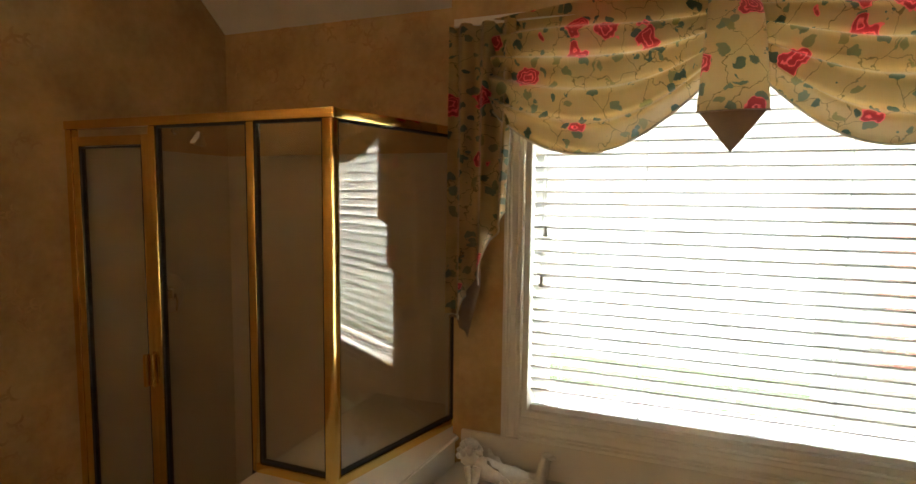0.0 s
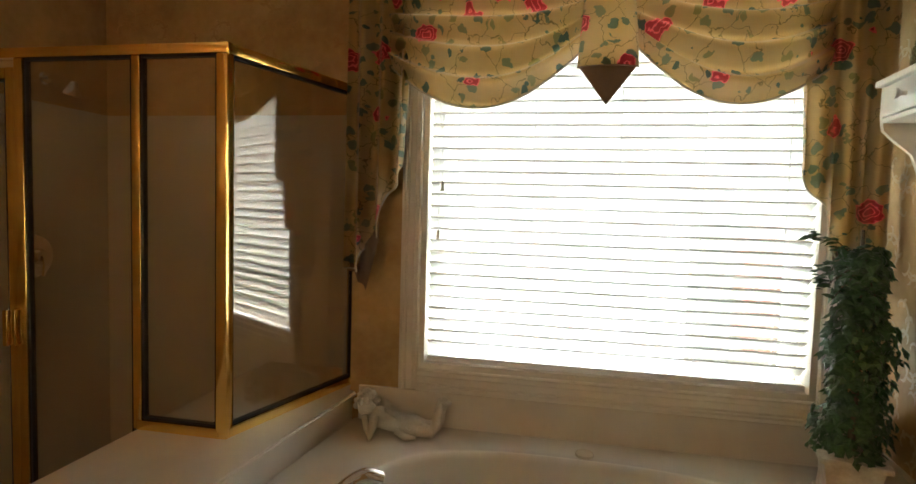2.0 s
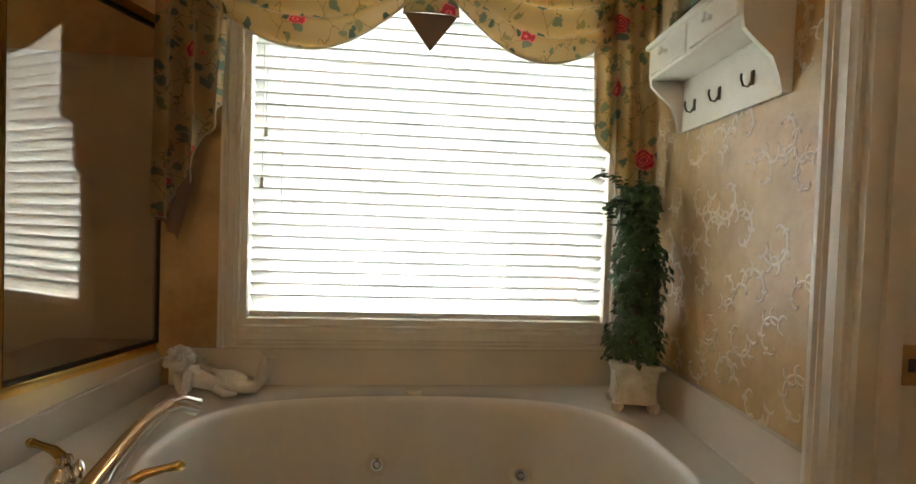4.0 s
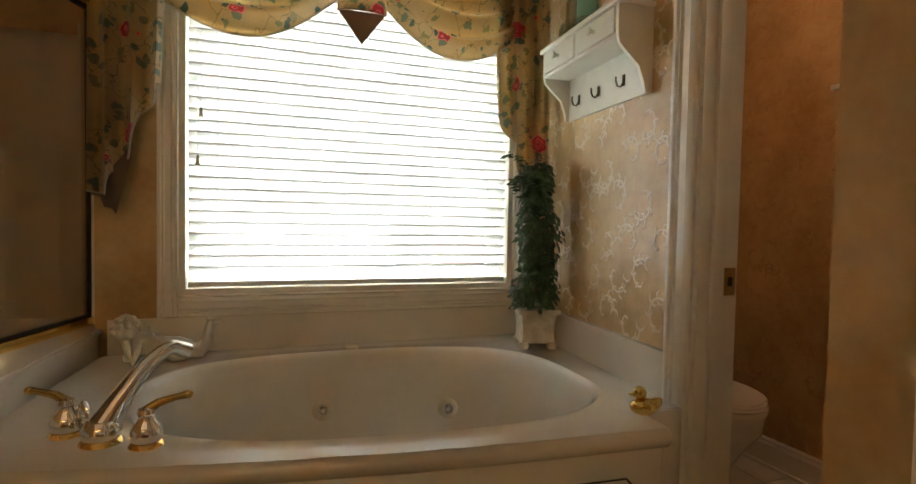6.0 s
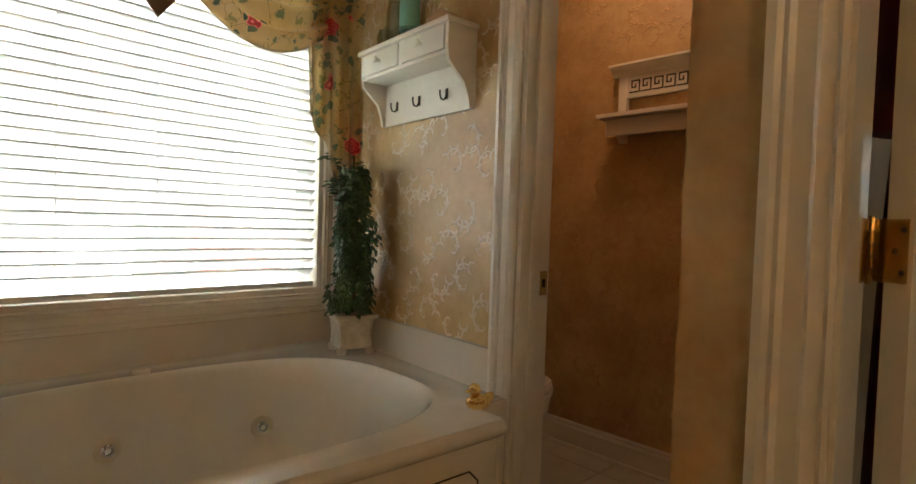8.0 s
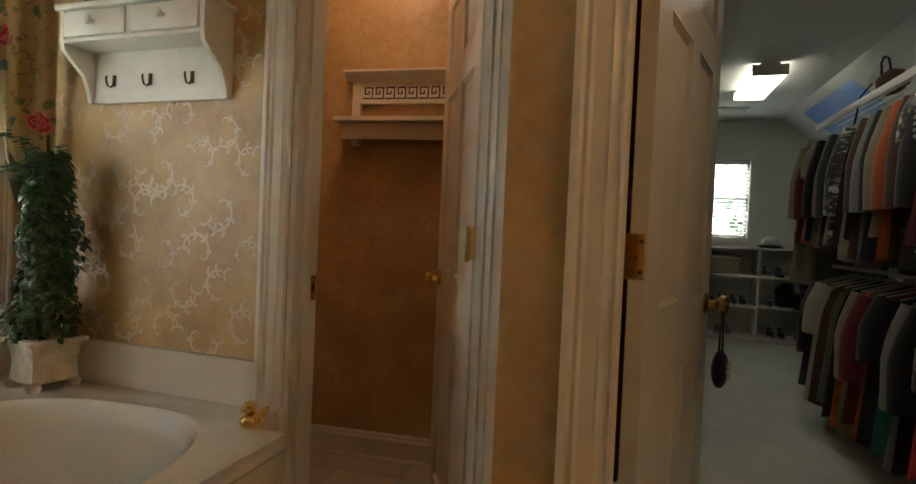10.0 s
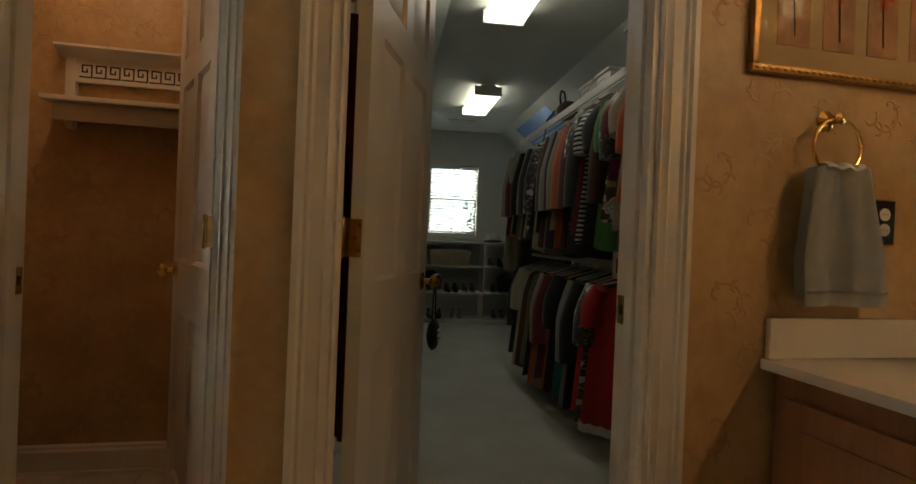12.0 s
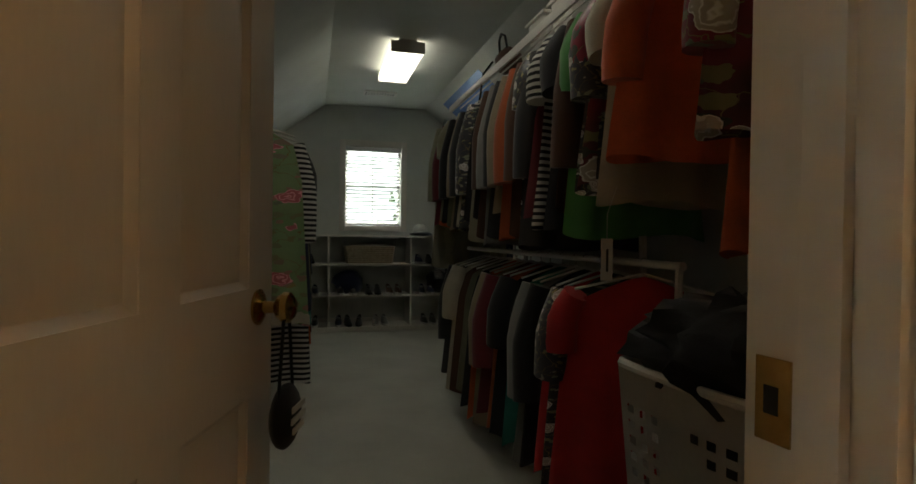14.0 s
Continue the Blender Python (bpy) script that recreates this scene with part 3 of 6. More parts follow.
def panel_door(name, width, height, m, label, knob_mat, hinges=(0.25, 1.07, 1.8)):
    """A six-panel door, hinge edge at x = 0, leaf along +x, thickness along y."""
    t = tagged(thing(name, "", "", m), label, "door", kind="structure")
    T = 0.035
    st = 0.1 * width / 0.7
    xs = (st, width / 2 - st * 0.42, width / 2 + st * 0.42, width - st)
    rows = ((0.2, 0.78), (0.96, 1.58), (1.68, height - 0.11))
    bm = bmesh.new()
    for a, c in ((0, xs[0]), (xs[1], xs[2]), (xs[3], width)):
        bm_box(bm, a, c, 0, T, 0.01, height)
    zs = [0.01] + [z for r in rows for z in r] + [height]
    for a, c in ((xs[0], xs[1]), (xs[2], xs[3])):
        for k in range(0, len(zs), 2):
            bm_box(bm, a, c, 0, T, zs[k], zs[k + 1])
    part("door_leaf", bm, DOORPAINT, t)
    for a, c in ((xs[0], xs[1]), (xs[2], xs[3])):
        for z0, z1 in rows:
            b2 = bmesh.new()
            for s, y0 in ((1, 0.011), (-1, T - 0.011)):
                r0 = [(a, z0), (c, z0), (c, z1), (a, z1)]
                i1 = [(a + 0.012, z0 + 0.012), (c - 0.012, z0 + 0.012), (c - 0.012, z1 - 0.012), (a + 0.012, z1 - 0.012)]
                i2 = [(a + 0.035, z0 + 0.035), (c - 0.035, z0 + 0.035), (c - 0.035, z1 - 0.035), (a + 0.035, z1 - 0.035)]
                lv = [[b2.verts.new((x, y, z)) for x, z in ring] for ring, y in ((r0, y0 - s * 0.009), (i1, y0), (i2, y0 - s * 0.006))]
                for p, q in zip(lv, lv[1:]):
                    for k in range(4):
                        b2.faces.new((p[k], p[(k + 1) % 4], q[(k + 1) % 4], q[k]))
                b2.faces.new(lv[2])
            part("door_panel", b2, DOORPAINT, t, smooth=20)
    for s, y in ((-1, 0.0), (1, T)):
        k = part("door_knob", lathe([(0.0, 0), (0.03, 0.0), (0.031, 0.004), (0.024, 0.008), (0.011, 0.012), (0.01, 0.03), (0.02, 0.036), (0.027, 0.046), (0.026, 0.056), (0.016, 0.064), (0, 0.066)], 22), knob_mat, t, "polished brass knob")
        k.matrix_basis = pose(width - 0.065, y, 0.925, 90 if s < 0 else -90)
    for z in hinges:
        h = part("hinge", lathe([(0.0, -0.05), (0.004, -0.049), (0.0062, -0.045), (0.0062, 0.045), (0.004, 0.049), (0.0, 0.05)], 12, at=(-0.006, T + 0.017, z)), OLDBRASS, t, "brass butt hinge")
        part("hinge_leaf", box(-0.0025, 0.0005, 0.006, T + 0.016, z - 0.045, z + 0.045), OLDBRASS, h)
        for k in (-0.03, 0.0, 0.03):
            part("screw", lathe([(0.0, 0.0), (0.0042, 0.0), (0.0035, 0.0012), (0.0, 0.0014)], 10), IRON, h, at=pose(-0.0024, 0.012 if k else 0.022, z + k, 0, -90))
        for k in (-0.027, -0.009, 0.009, 0.027):
            part("knuckle_joint", lathe([(0.0063, -0.0006), (0.0066, 0.0), (0.0063, 0.0006)], 12, at=(-0.006, T + 0.017, z + k)), IRON, h)
    return t


# toilet room door, standing open into the toilet room
ang = math.degrees(math.atan2(0.255, 0.575))
panel_door("door_1", 0.60, 2.02, pose(1.062, 0.60, 0, 0, 0, ang), "white six-panel door standing half open", GOLD)
# closet door, standing open into the closet
ang = math.degrees(math.atan2(-0.254, 0.672))
door_c = panel_door("door_2", 0.715, 2.03, pose(0.68, 0.215, 0, 0, 0, ang), "off-white six-panel closet door standing open", OLDBRASS)
for z in (0.25, 1.07, 1.8):
    part("jamb_leaf", box(-CJ1 + 0.0055, -CJ1 + 0.009, 0.09, 0.127, z - 0.045, z + 0.045), OLDBRASS, frame_c, "brass hinge leaf")

# ---- outdoors beyond the windows ----
SKYGLOW = glow("bright_overcast_sky", (0.93, 0.97, 1.0), 4.0)
setting("backdrop", box(-16, 16, 16, 16.1, -3, 16), SKYGLOW, "bright hazy sky beyond the window", "backdrop")
setting("backdrop_closet", box(17, 17.1, -12, 9, -3, 14), glow("hazy_sky", (0.93, 0.97, 1.0), 2.0), "bright hazy sky beyond the closet window", "backdrop")
setting("ground", box(-600, 600, -600, 600, -3.1, -3.0), LAWN, "grass lawn below the upper floor", "ground")
house = thing("brick_house", "red brick neighbouring house wall seen through the blind", "house", pose(3.7, 9.0, -3.6))
part("wall", box(-1.1, 1.1, 0, 3, 0, 5.35), GROUT, house)
me = mesh_of("brick", box(-0.1, 0.1, -0.03, 0.05, -0.03, 0.03, 0.004), BRICK)
for r in range(34):
    for c in range(8):
        shared("brick", me, house, pose(-0.98 + c * 0.25 + (r % 2) * 0.12, 0, 2.9 + r * 0.07 + 0.035))


def tree(name, m, h, spread, label, seed):
    rng = random.Random(seed)
    t = thing(name, label, "tree", m)
    part("trunk", tube([(0, 0, 0), (0.05, 0, h * 0.3), (0, 0.06, h * 0.7)], [0.12, 0.09, 0.04], 8), STEM, t)
    bm = bmesh.new()
    for k in range(700):
        a, r, z = rng.uniform(0, 6.28), rng.random() ** 0.5, rng.uniform(0.25, 1.0)
        rad = spread * r * (1.05 - abs(z - 0.55) * 1.3) * (0.8 + 0.35 * math.sin(3 * a + seed))
        c = Vector((rad * math.cos(a), rad * math.sin(a), h * z))
        q = Euler((rng.uniform(0, 6), rng.uniform(0, 6), rng.uniform(0, 6))).to_matrix()
        s = rng.uniform(0.06, 0.16)
        bm.faces.new([bm.verts.new(c + q @ Vector(p) * s) for p in ((-1, -0.4, 0), (0, -0.6, 0.1), (1, 0, 0), (0, 0.6, 0.1), (-0.8, 0.4, 0))])
    part("crown", bm, FOLIAGE, t, smooth=None)
    return t


for k, (x, y, h, s) in enumerate(((-3.5, 9, 4.2, 1.6), (5.6, 10, 4.4, 1.5))):
    tree("tree", pose(x, y, -3), h, s, "leafy green garden tree outside the window", k)
for k, (x, y, h, s) in enumerate(((14.5, -3.9, 5.4, 1.5),)):
    tree("tree", pose(x, y, -3), h, s, "leafy green tree outside the closet window", k + 5)

# ---- window valance: two swags, a centre tail, two cascades ----


def swag(name, x0, x1, zb, tilt, seed):
    t = thing(name, "gold floral chintz swag draped in soft folds", "valance", pose((x0 + x1) / 2, WIN_Y - 0.03, 2.13), "window valance swags")
    w = x1 - x0
    def fn(u, v):
        e = math.sin(math.pi * u)
        top = 0.0 - 0.02 * (1 - e)
        bot = -(2.13 - zb) + (1 - e ** 0.9) * 0.20 + tilt * (u - 0.5)
        z = top + (bot - top) * v
        fold = math.cos(v * 2 * math.pi * 4.6 + 0.8 * math.sin(u * 5 + seed))
        y = -0.03 - 0.075 * e ** 0.7 * math.sin(math.pi * min(1, v * 0.62 + 0.08)) - 0.027 * fold * (0.35 + 0.65 * e) - 0.012 * v
        x = (u - 0.5) * w * (1 + 0.05 * (1 - v)) + 0.012 * math.sin(v * 14 + seed) * (1 - e)
        return (x, y, z + 0.006 * fold)
    bm = bm_grid(fn, 48, 64)
    bmesh.ops.solidify(bm, geom=bm.faces[:], thickness=0.003)
    part("swag_cloth", bm, CHINTZ, t, smooth=80)
    part("hem_cord", tube([Vector(fn(k / 40, 1.0)) + Vector((0, -0.002, 0)) for k in range(41)], 0.003, 6), CLOTHS["cream"], t, "cream welt cord")
    return t


swag("window_swag", -0.50, 0.19, 1.685, 0.10, 0.3)
swag("window_swag", 0.235, 0.90, 1.70, -0.10, 1.7)
tail = thing("valance_tail", "pointed floral tail with a brown lining", "valance", pose(0.212, WIN_Y - 0.215, 1.67))


def tail_fn(u, v):
    w = 0.062 + 0.024 * v
    a = (u - 0.5) * math.pi * 0.9
    return (w * math.sin(a) / math.sin(0.45 * math.pi), -0.035 * math.cos(a) + 0.175 * (1 - v) ** 3, 0.36 * (1 - v) + 0.105)


bm = bm_grid(tail_fn, 16, 16)
bmesh.ops.solidify(bm, geom=bm.faces[:], thickness=0.003)
part("tail_cloth", bm, CHINTZ, tail, smooth=60)
part("hem_cord", tube([tail_fn(k / 16, 1.0) for k in range(17)], 0.002, 6), LINING, tail)
bm = prism([(-0.084, 0.112), (0.0, 0.0), (0.084, 0.112)], -0.004, 0.004, "y")
part("lining", bm, LINING, tail, "brown lining of the point")


def cascade(name, side, x_in, x_out, label, turn=0):
    t = thing(name, label, "valance", pose(x_in, WIN_Y - 0.05, 0, 0, 0, turn))
    w = abs(x_out - x_in)
    keys = ((0, 1.50), (0.16, 1.44), (0.3, 1.40), (0.42, 1.30), (0.55, 1.235), (0.68, 1.20), (0.8, 1.13), (1.0, 1.14))
    def zb(u):
        for (a, za), (c, zc) in zip(keys, keys[1:]):
            if u <= c:
                return za + (zc - za) * (u - a) / (c - a)
        return keys[-1][1]
    def fn(u, v):
        ph = u * 2 * math.pi * 3.0
        y = -0.03 - 0.034 * math.sin(ph) * (0.5 + 0.5 * v)
        x = side * w * (u + 0.035 * math.cos(ph) * v)
        return (x + side * -0.02 * (1 - v) * (1 - u), y, 2.11 + (zb(u) - 2.11) * v)
    bm = bm_grid(fn, 48, 30)
    bmesh.ops.solidify(bm, geom=bm.faces[:], thickness=0.003)
    part("cascade_cloth", bm, CHINTZ, t, smooth=70)
    part("hem_cord", tube([fn(k / 48, 1.0) for k in range(49)], 0.003, 6), CLOTHS["cream"], t)
    def fl(u, v):
        x = side * w * (0.45 + 0.55 * u)
        top = zb(0.45 + 0.5 * u) + 0.02
        low = top - 0.03 - 0.14 * max(0, 1 - abs(u - 0.35) / 0.45)
        return (x, -0.012 - 0.015 * math.sin(u * 6), top + (low - top) * v)
    bm = bm_grid(fl, 20, 8)
    bmesh.ops.solidify(bm, geom=bm.faces[:], thickness=0.002)
    part("lining", bm, LINING, t, "turned-back taupe lining")
    return t


cascade("window_cascade", -1, -0.425, -0.635, "floral chintz cascade in pleated steps beside the window")
cascade("window_cascade", 1, 0.80, 1.01, "floral chintz cascade hanging in the corner", -28)
part("valance_board", box(-0.62, 0.985, WIN_Y - 0.075, WIN_Y - 0.002, 2.105, 2.13), TRIM, None)
tagged(bpy.data.objects["valance_board"], "white board carrying the window valance", "valance board")

# ---- shower ----
SZ0, SZ1 = 0.68, 1.765
P0, P1 = Vector((-0.83, 1.667, 0)), Vector((-0.668, REC_Y - 0.002, 0))
XM, XD, XL = -1.105, -1.505, -1.918
# platform: a ledge that carries the glass and steps down to the tub
bm = prism([(XM + 0.01, 1.02), (-0.755, 1.02), (-0.63, 2.148), (-0.643, 2.148), (-0.643, 2.248), (-0.714, 2.248), (-0.714, 2.405), (XM + 0.01, 2.405)], 0.0, SZ0 - 0.02, "z")
plat = setting("shower_ledge", bm, MARBLE, "cream ledge between the shower and the tub", "ledge")
bm = prism([(XM - 0.005, 1.005), (-0.735, 1.005), (-0.612, 2.146), (-0.645, 2.146), (-0.645, 2.246), (-0.715, 2.246), (-0.715, 2.403), (XM - 0.005, 2.403)], SZ0 - 0.02, SZ0, "z")
bmesh.ops.bevel(bm, geom=bm.edges[:], offset=0.006, segments=2, affect="EDGES")
part("ledge_top", bm, MARBLE, plat)
shower = thing("shower_enclosure", "brass framed shower enclosure with bronze glass", "shower", pose(0, 0, 0))


def bar_between(a, c, w, h, z):
    d = (c - a)
    L = d.length
    m = Matrix.Translation((a.x, a.y, z)) @ Matrix.Rotation(math.atan2(d.y, d.x), 4, "Z")
    return box(0, L, -w / 2, w / 2, -h / 2, h / 2, 0.004, m)


def pane_frame(a, c, z0, z1, name="fixed_panel"):
    """Glass in a thin black gasket between a and c."""
    d = c - a
    m = Matrix.Translation((a.x, a.y, 0)) @ Matrix.Rotation(math.atan2(d.y, d.x), 4, "Z")
    L = d.length
    g = part(name, box(0.002, L - 0.002, -0.003, 0.003, z0, z1, 0, m), BRONZE, shower, "bronze tinted glass")
    g.visible_shadow = False
    for x0, x1, za, zb in ((0, 0.007, z0, z1), (L - 0.007, L, z0, z1), (0.007, L - 0.007, z0, z0 + 0.007), (0.007, L - 0.007, z1 - 0.007, z1)):
        part("gasket", box(x0, x1, -0.008, 0.008, za, zb, 0, m), GASKET, g)


def post(x, y, w, z0, z1):
    part("post", box(x - w / 2, x + w / 2, y - w / 2, y + w / 2, z0, z1, 0.004), GOLD, shower)


Y0 = 1.667
post(P0.x, Y0, 0.034, SZ0, SZ1)
post(XM, Y0, 0.028, SZ0, SZ1)
post(XD, Y0, 0.03, 0.0, SZ1)
post(XL + 0.016, Y0, 0.03, 0.0, SZ1)
part("top_rail", bar_between(Vector((XL, Y0, 0)), Vector((P0.x + 0.02, Y0, 0)), 0.036, 0.03, SZ1 + 0.015), GOLD, shower)
part("top_rail", bar_between(P0, P1, 0.036, 0.03, SZ1 + 0.015), GOLD, shower)
part("bottom_rail", bar_between(Vector((XM, Y0, 0)), P0, 0.034, 0.03, SZ0 + 0.014), GOLD, shower)
part("bottom_rail", bar_between(P0, P1, 0.034, 0.03, SZ0 + 0.014), GOLD, shower)
part("wall_channel", bar_between(P1 - (P1 - P0).normalized() * 0.02, P1, 0.03, SZ1 - SZ0 - 0.04, (SZ0 + SZ1) / 2), GOLD, shower)
part("wall_trim", box(P1.x + 0.002, P1.x + 0.026, REC_Y - 0.03, REC_Y - 0.001, SZ0, SZ1 - 0.03, 0.003), TRIM, shower, "white wall trim beside the glass")
pane_frame(P0 + Vector((0.004, 0.018, 0)), P1 - (P1 - P0).normalized() * 0.022, SZ0 + 0.03, SZ1)
pane_frame(Vector((XM + 0.014, Y0, 0)), Vector((P0.x - 0.018, Y0, 0)), SZ0 + 0.03, SZ1)
pane_frame(Vector((XD + 0.016, Y0, 0)), Vector((XM - 0.015, Y0, 0)), 0.1, SZ1)
pane_frame(Vector((XL + 0.065, Y0, 0)), Vector((XD - 0.05, Y0, 0)), 0.12, SZ1 - 0.06, "shower_door")
for x in (XL + 0.048, XD - 0.033):
    part("door_stile", box(x - 0.016, x + 0.016, Y0 - 0.012, Y0 + 0.012, 0.08, SZ1 - 0.025, 0.003), GOLD, shower)
part("door_rail", box(XL + 0.064, XD - 0.05, Y0 - 0.012, Y0 + 0.012, SZ1 - 0.058, SZ1 - 0.026, 0.003), GOLD, shower)
part("door_rail", box(XL + 0.064, XD - 0.05, Y0 - 0.012, Y0 + 0.012, 0.08, 0.115, 0.003), GOLD, shower)
part("door_handle", box(XD - 0.045, XD - 0.03, Y0 - 0.04, Y0 - 0.022, 0.90, 1.01, 0.004), GOLD, shower)
part("door_handle", box(XD - 0.024, XD - 0.012, Y0 - 0.03, Y0 - 0.018, 0.90, 1.01, 0.003), GOLD, shower)
# surround panels and pan inside
SUR_Z = 1.722
bm = bmesh.new()
bm_box(bm, -1.906, -0.712, BACK_Y - 0.012, BACK_Y - 0.002, 0.05, SUR_Z)
bm_box(bm, -1.918, -1.907, Y0 + 0.02, BACK_Y - 0.013, 0.05, SUR_Z)
bm_box(bm, -0.711, -0.702, REC_Y + 0.002, BACK_Y - 0.013, 0.05, SUR_Z)
setting("shower_surround", bm, PANEL, "white shower wall panels", "shower wall")
setting("shower_pan", box(-1.916, XM + 0.008, Y0 - 0.05, BACK_Y - 0.014, 0.0, 0.1, 0.01), PANEL, "white shower pan and kerb", "shower pan")
valve = thing("shower_valve", "chrome shower valve with a lever handle", "valve", pose(-1.906, 2.04, 1.125, 90, 0, 90))
part("escutcheon", lathe([(0.0, 0), (0.085, 0), (0.083, 0.008), (0.05, 0.014), (0.03, 0.016), (0.03, 0.04), (0.022, 0.05), (0, 0.052)], 28), CHROME, valve)
part("lever", tube([(0, 0, 0.045), (0.0, -0.03, 0.055), (0.0, -0.075, 0.05)], [0.012, 0.009, 0.007], 10), CHROME, valve)
head = thing("shower_sprayer", "chrome shower head on a bent arm", "shower head", pose(-1.918, 2.12, 1.80, 0, 0, 90))
part("arm", tube([(0, 0, 0.02), (0, -0.06, 0.03), (0, -0.11, 0.0)], 0.009, 10), CHROME, head)
part("flange", lathe([(0.0, -0.002), (0.026, 0), (0.02, 0.008), (0.0, 0.01)], 18), CHROME, head, at=pose(0, 0, 0.02, 90))
part("spray_face", lathe([(0.012, 0.03), (0.018, 0.02), (0.04, -0.015), (0.042, -0.022), (0.0, -0.024)], 22), CHROME, head, at=pose(0, -0.12, -0.02, 25))

# ---- tub ----
DZ = 0.585
FR = lambda x: 1.035 + 0.125 * (0.80 - x) / 0.80 * 0.92 - 0.045 * math.sin(math.pi * min(1, max(0, (x + 0.74) / 1.6)))
CX, CY = 0.19, 1.555


def rim(a):
    """The oval lip of the basin."""
    c, s = math.cos(a), math.sin(a)
    k = 2 / 2.7
    x = 0.62 * math.copysign(abs(c) ** k, c)
    y = 0.405 * math.copysign(abs(s) ** k, s)
    return CX + x - 0.0 * y, CY + y - 0.10 * x * (1 if y < 0 else 0.2) - 0.0


def outer(a):
    """The deck's outline along the same ray."""
    x, y = rim(a)
    dx, dy = x - CX, y - CY
    best = 9.0
    for t in range(100, 400):
        f = t / 100
        px, py = CX + dx * f, CY + dy * f
        if px > 0.945 + 0.08 * (py - 1.2) - 0.006 or px < -0.745 + 0.11 * (py - 1.02) + 0.004 or py > WIN_Y - 0.004 or py < FR(px) or (px > 0.80 and py < 1.15):
            return CX + dx * (f - 0.01), CY + dy * (f - 0.01)
    return CX + dx * 4, CY + dy * 4


N = 160
bm = bmesh.new()
rings = []
spec = ((1.0, 0.0), (0.55, 0.004), (0.12, 0.006), (0.03, 0.012), (0.0, 0.010), (-0.02, -0.005), (-0.05, -0.05), (-0.085, -0.14), (-0.12, -0.26), (-0.2, -0.36), (-0.4, -0.40), (-0.75, -0.405))
for f, dz in spec:
    ring = []
    for k in range(N):
        a = 2 * math.pi * k / N
        rx, ry = rim(a)
        if f > 0:
            ox, oy = outer(a)
            x, y = rx + (ox - rx) * f, ry + (oy - ry) * f
        else:
            x, y = rx + (CX - rx) * -f, ry + (CY - ry) * -f
        ring.append(bm.verts.new((x, y, DZ + dz)))
    rings.append(ring)
for r0, r1 in zip(rings, rings[1:]):
    for k in range(N):
        bm.faces.new((r0[k], r0[(k + 1) % N], r1[(k + 1) % N], r1[k]))
bm.faces.new(rings[-1])
tub = thing("bathtub", "cream acrylic whirlpool tub set in a deck", "bathtub", pose(0, 0, 0))
part("tub_shell", bm, ACRYLIC, tub, smooth=60)
# deck nose and apron follow the slight bow of the front
xs = [-0.745 + 1.545 * k / 40 for k in range(41)]
bm = bm_grid(lambda u, v: (xs[round(u * 40)], FR(xs[round(u * 40)]) + 0.012 - 0.018 * math.cos((v - 0.5) * math.pi), DZ + 0.0 - 0.05 * v), 40, 8)
part("deck_nose", bm, ACRYLIC, tub)
bm = bm_grid(lambda u, v: (xs[round(u * 40)], FR(xs[round(u * 40)]) + 0.014, (DZ - 0.045) * (1 - v)), 40, 4)
apron = part("apron", bm, ACRYLIC, tub)
part("apron_return", box(0.786, 0.80, FR(0.8) + 0.012, 1.15, 0, DZ, 0.003), ACRYLIC, tub)
part("apron_return", box(0.80, 0.925, 1.136, 1.15, 0, DZ, 0.003), ACRYLIC, tub)
pan0, pan1 = -0.55, 0.72
loop = [(pan0 + 0.03, 0.06), (pan1 - 0.03, 0.06), (pan1, 0.09), (pan1, 0.44), (pan1 - 0.03, 0.47), (pan0 + 0.03, 0.47), (pan0, 0.44), (pan0, 0.09)]
dense = []
for (x0, z0), (x1, z1) in zip(loop, loop[1:] + loop[:1]):
    for k in range(12):
        x = x0 + (x1 - x0) * k / 12
        dense.append((x, FR(x) + 0.0135, z0 + (z1 - z0) * k / 12))
part("access_panel_seam", tube(dense, 0.0025, 6, closed=True), GASKET, apron, "dark seam of the access panel")
# low splash on three sides
bm = bmesh.new()
bm_box(bm, -0.02, 0, 0.012, 0.93, DZ - 0.01, 0.715, SW)
part("side_splash", bm, MARBLE, tub)
part("back_splash", box(-0.60, 0.99, WIN_Y - 0.022, WIN_Y - 0.002, DZ - 0.01, 0.708, 0.004), MARBLE, tub)


def basin_y(x, z):
    """The far inside of the basin at height z."""
    k = 1 - 0.085 - 0.035 * min(1, max(0, (DZ - 0.14 - z) / 0.12))
    u = min(0.98, abs(x - CX) / (0.62 * k))
    return CY - 0.02 * (x - CX) + 0.405 * k * (1 - u ** 2.7) ** (1 / 2.7)


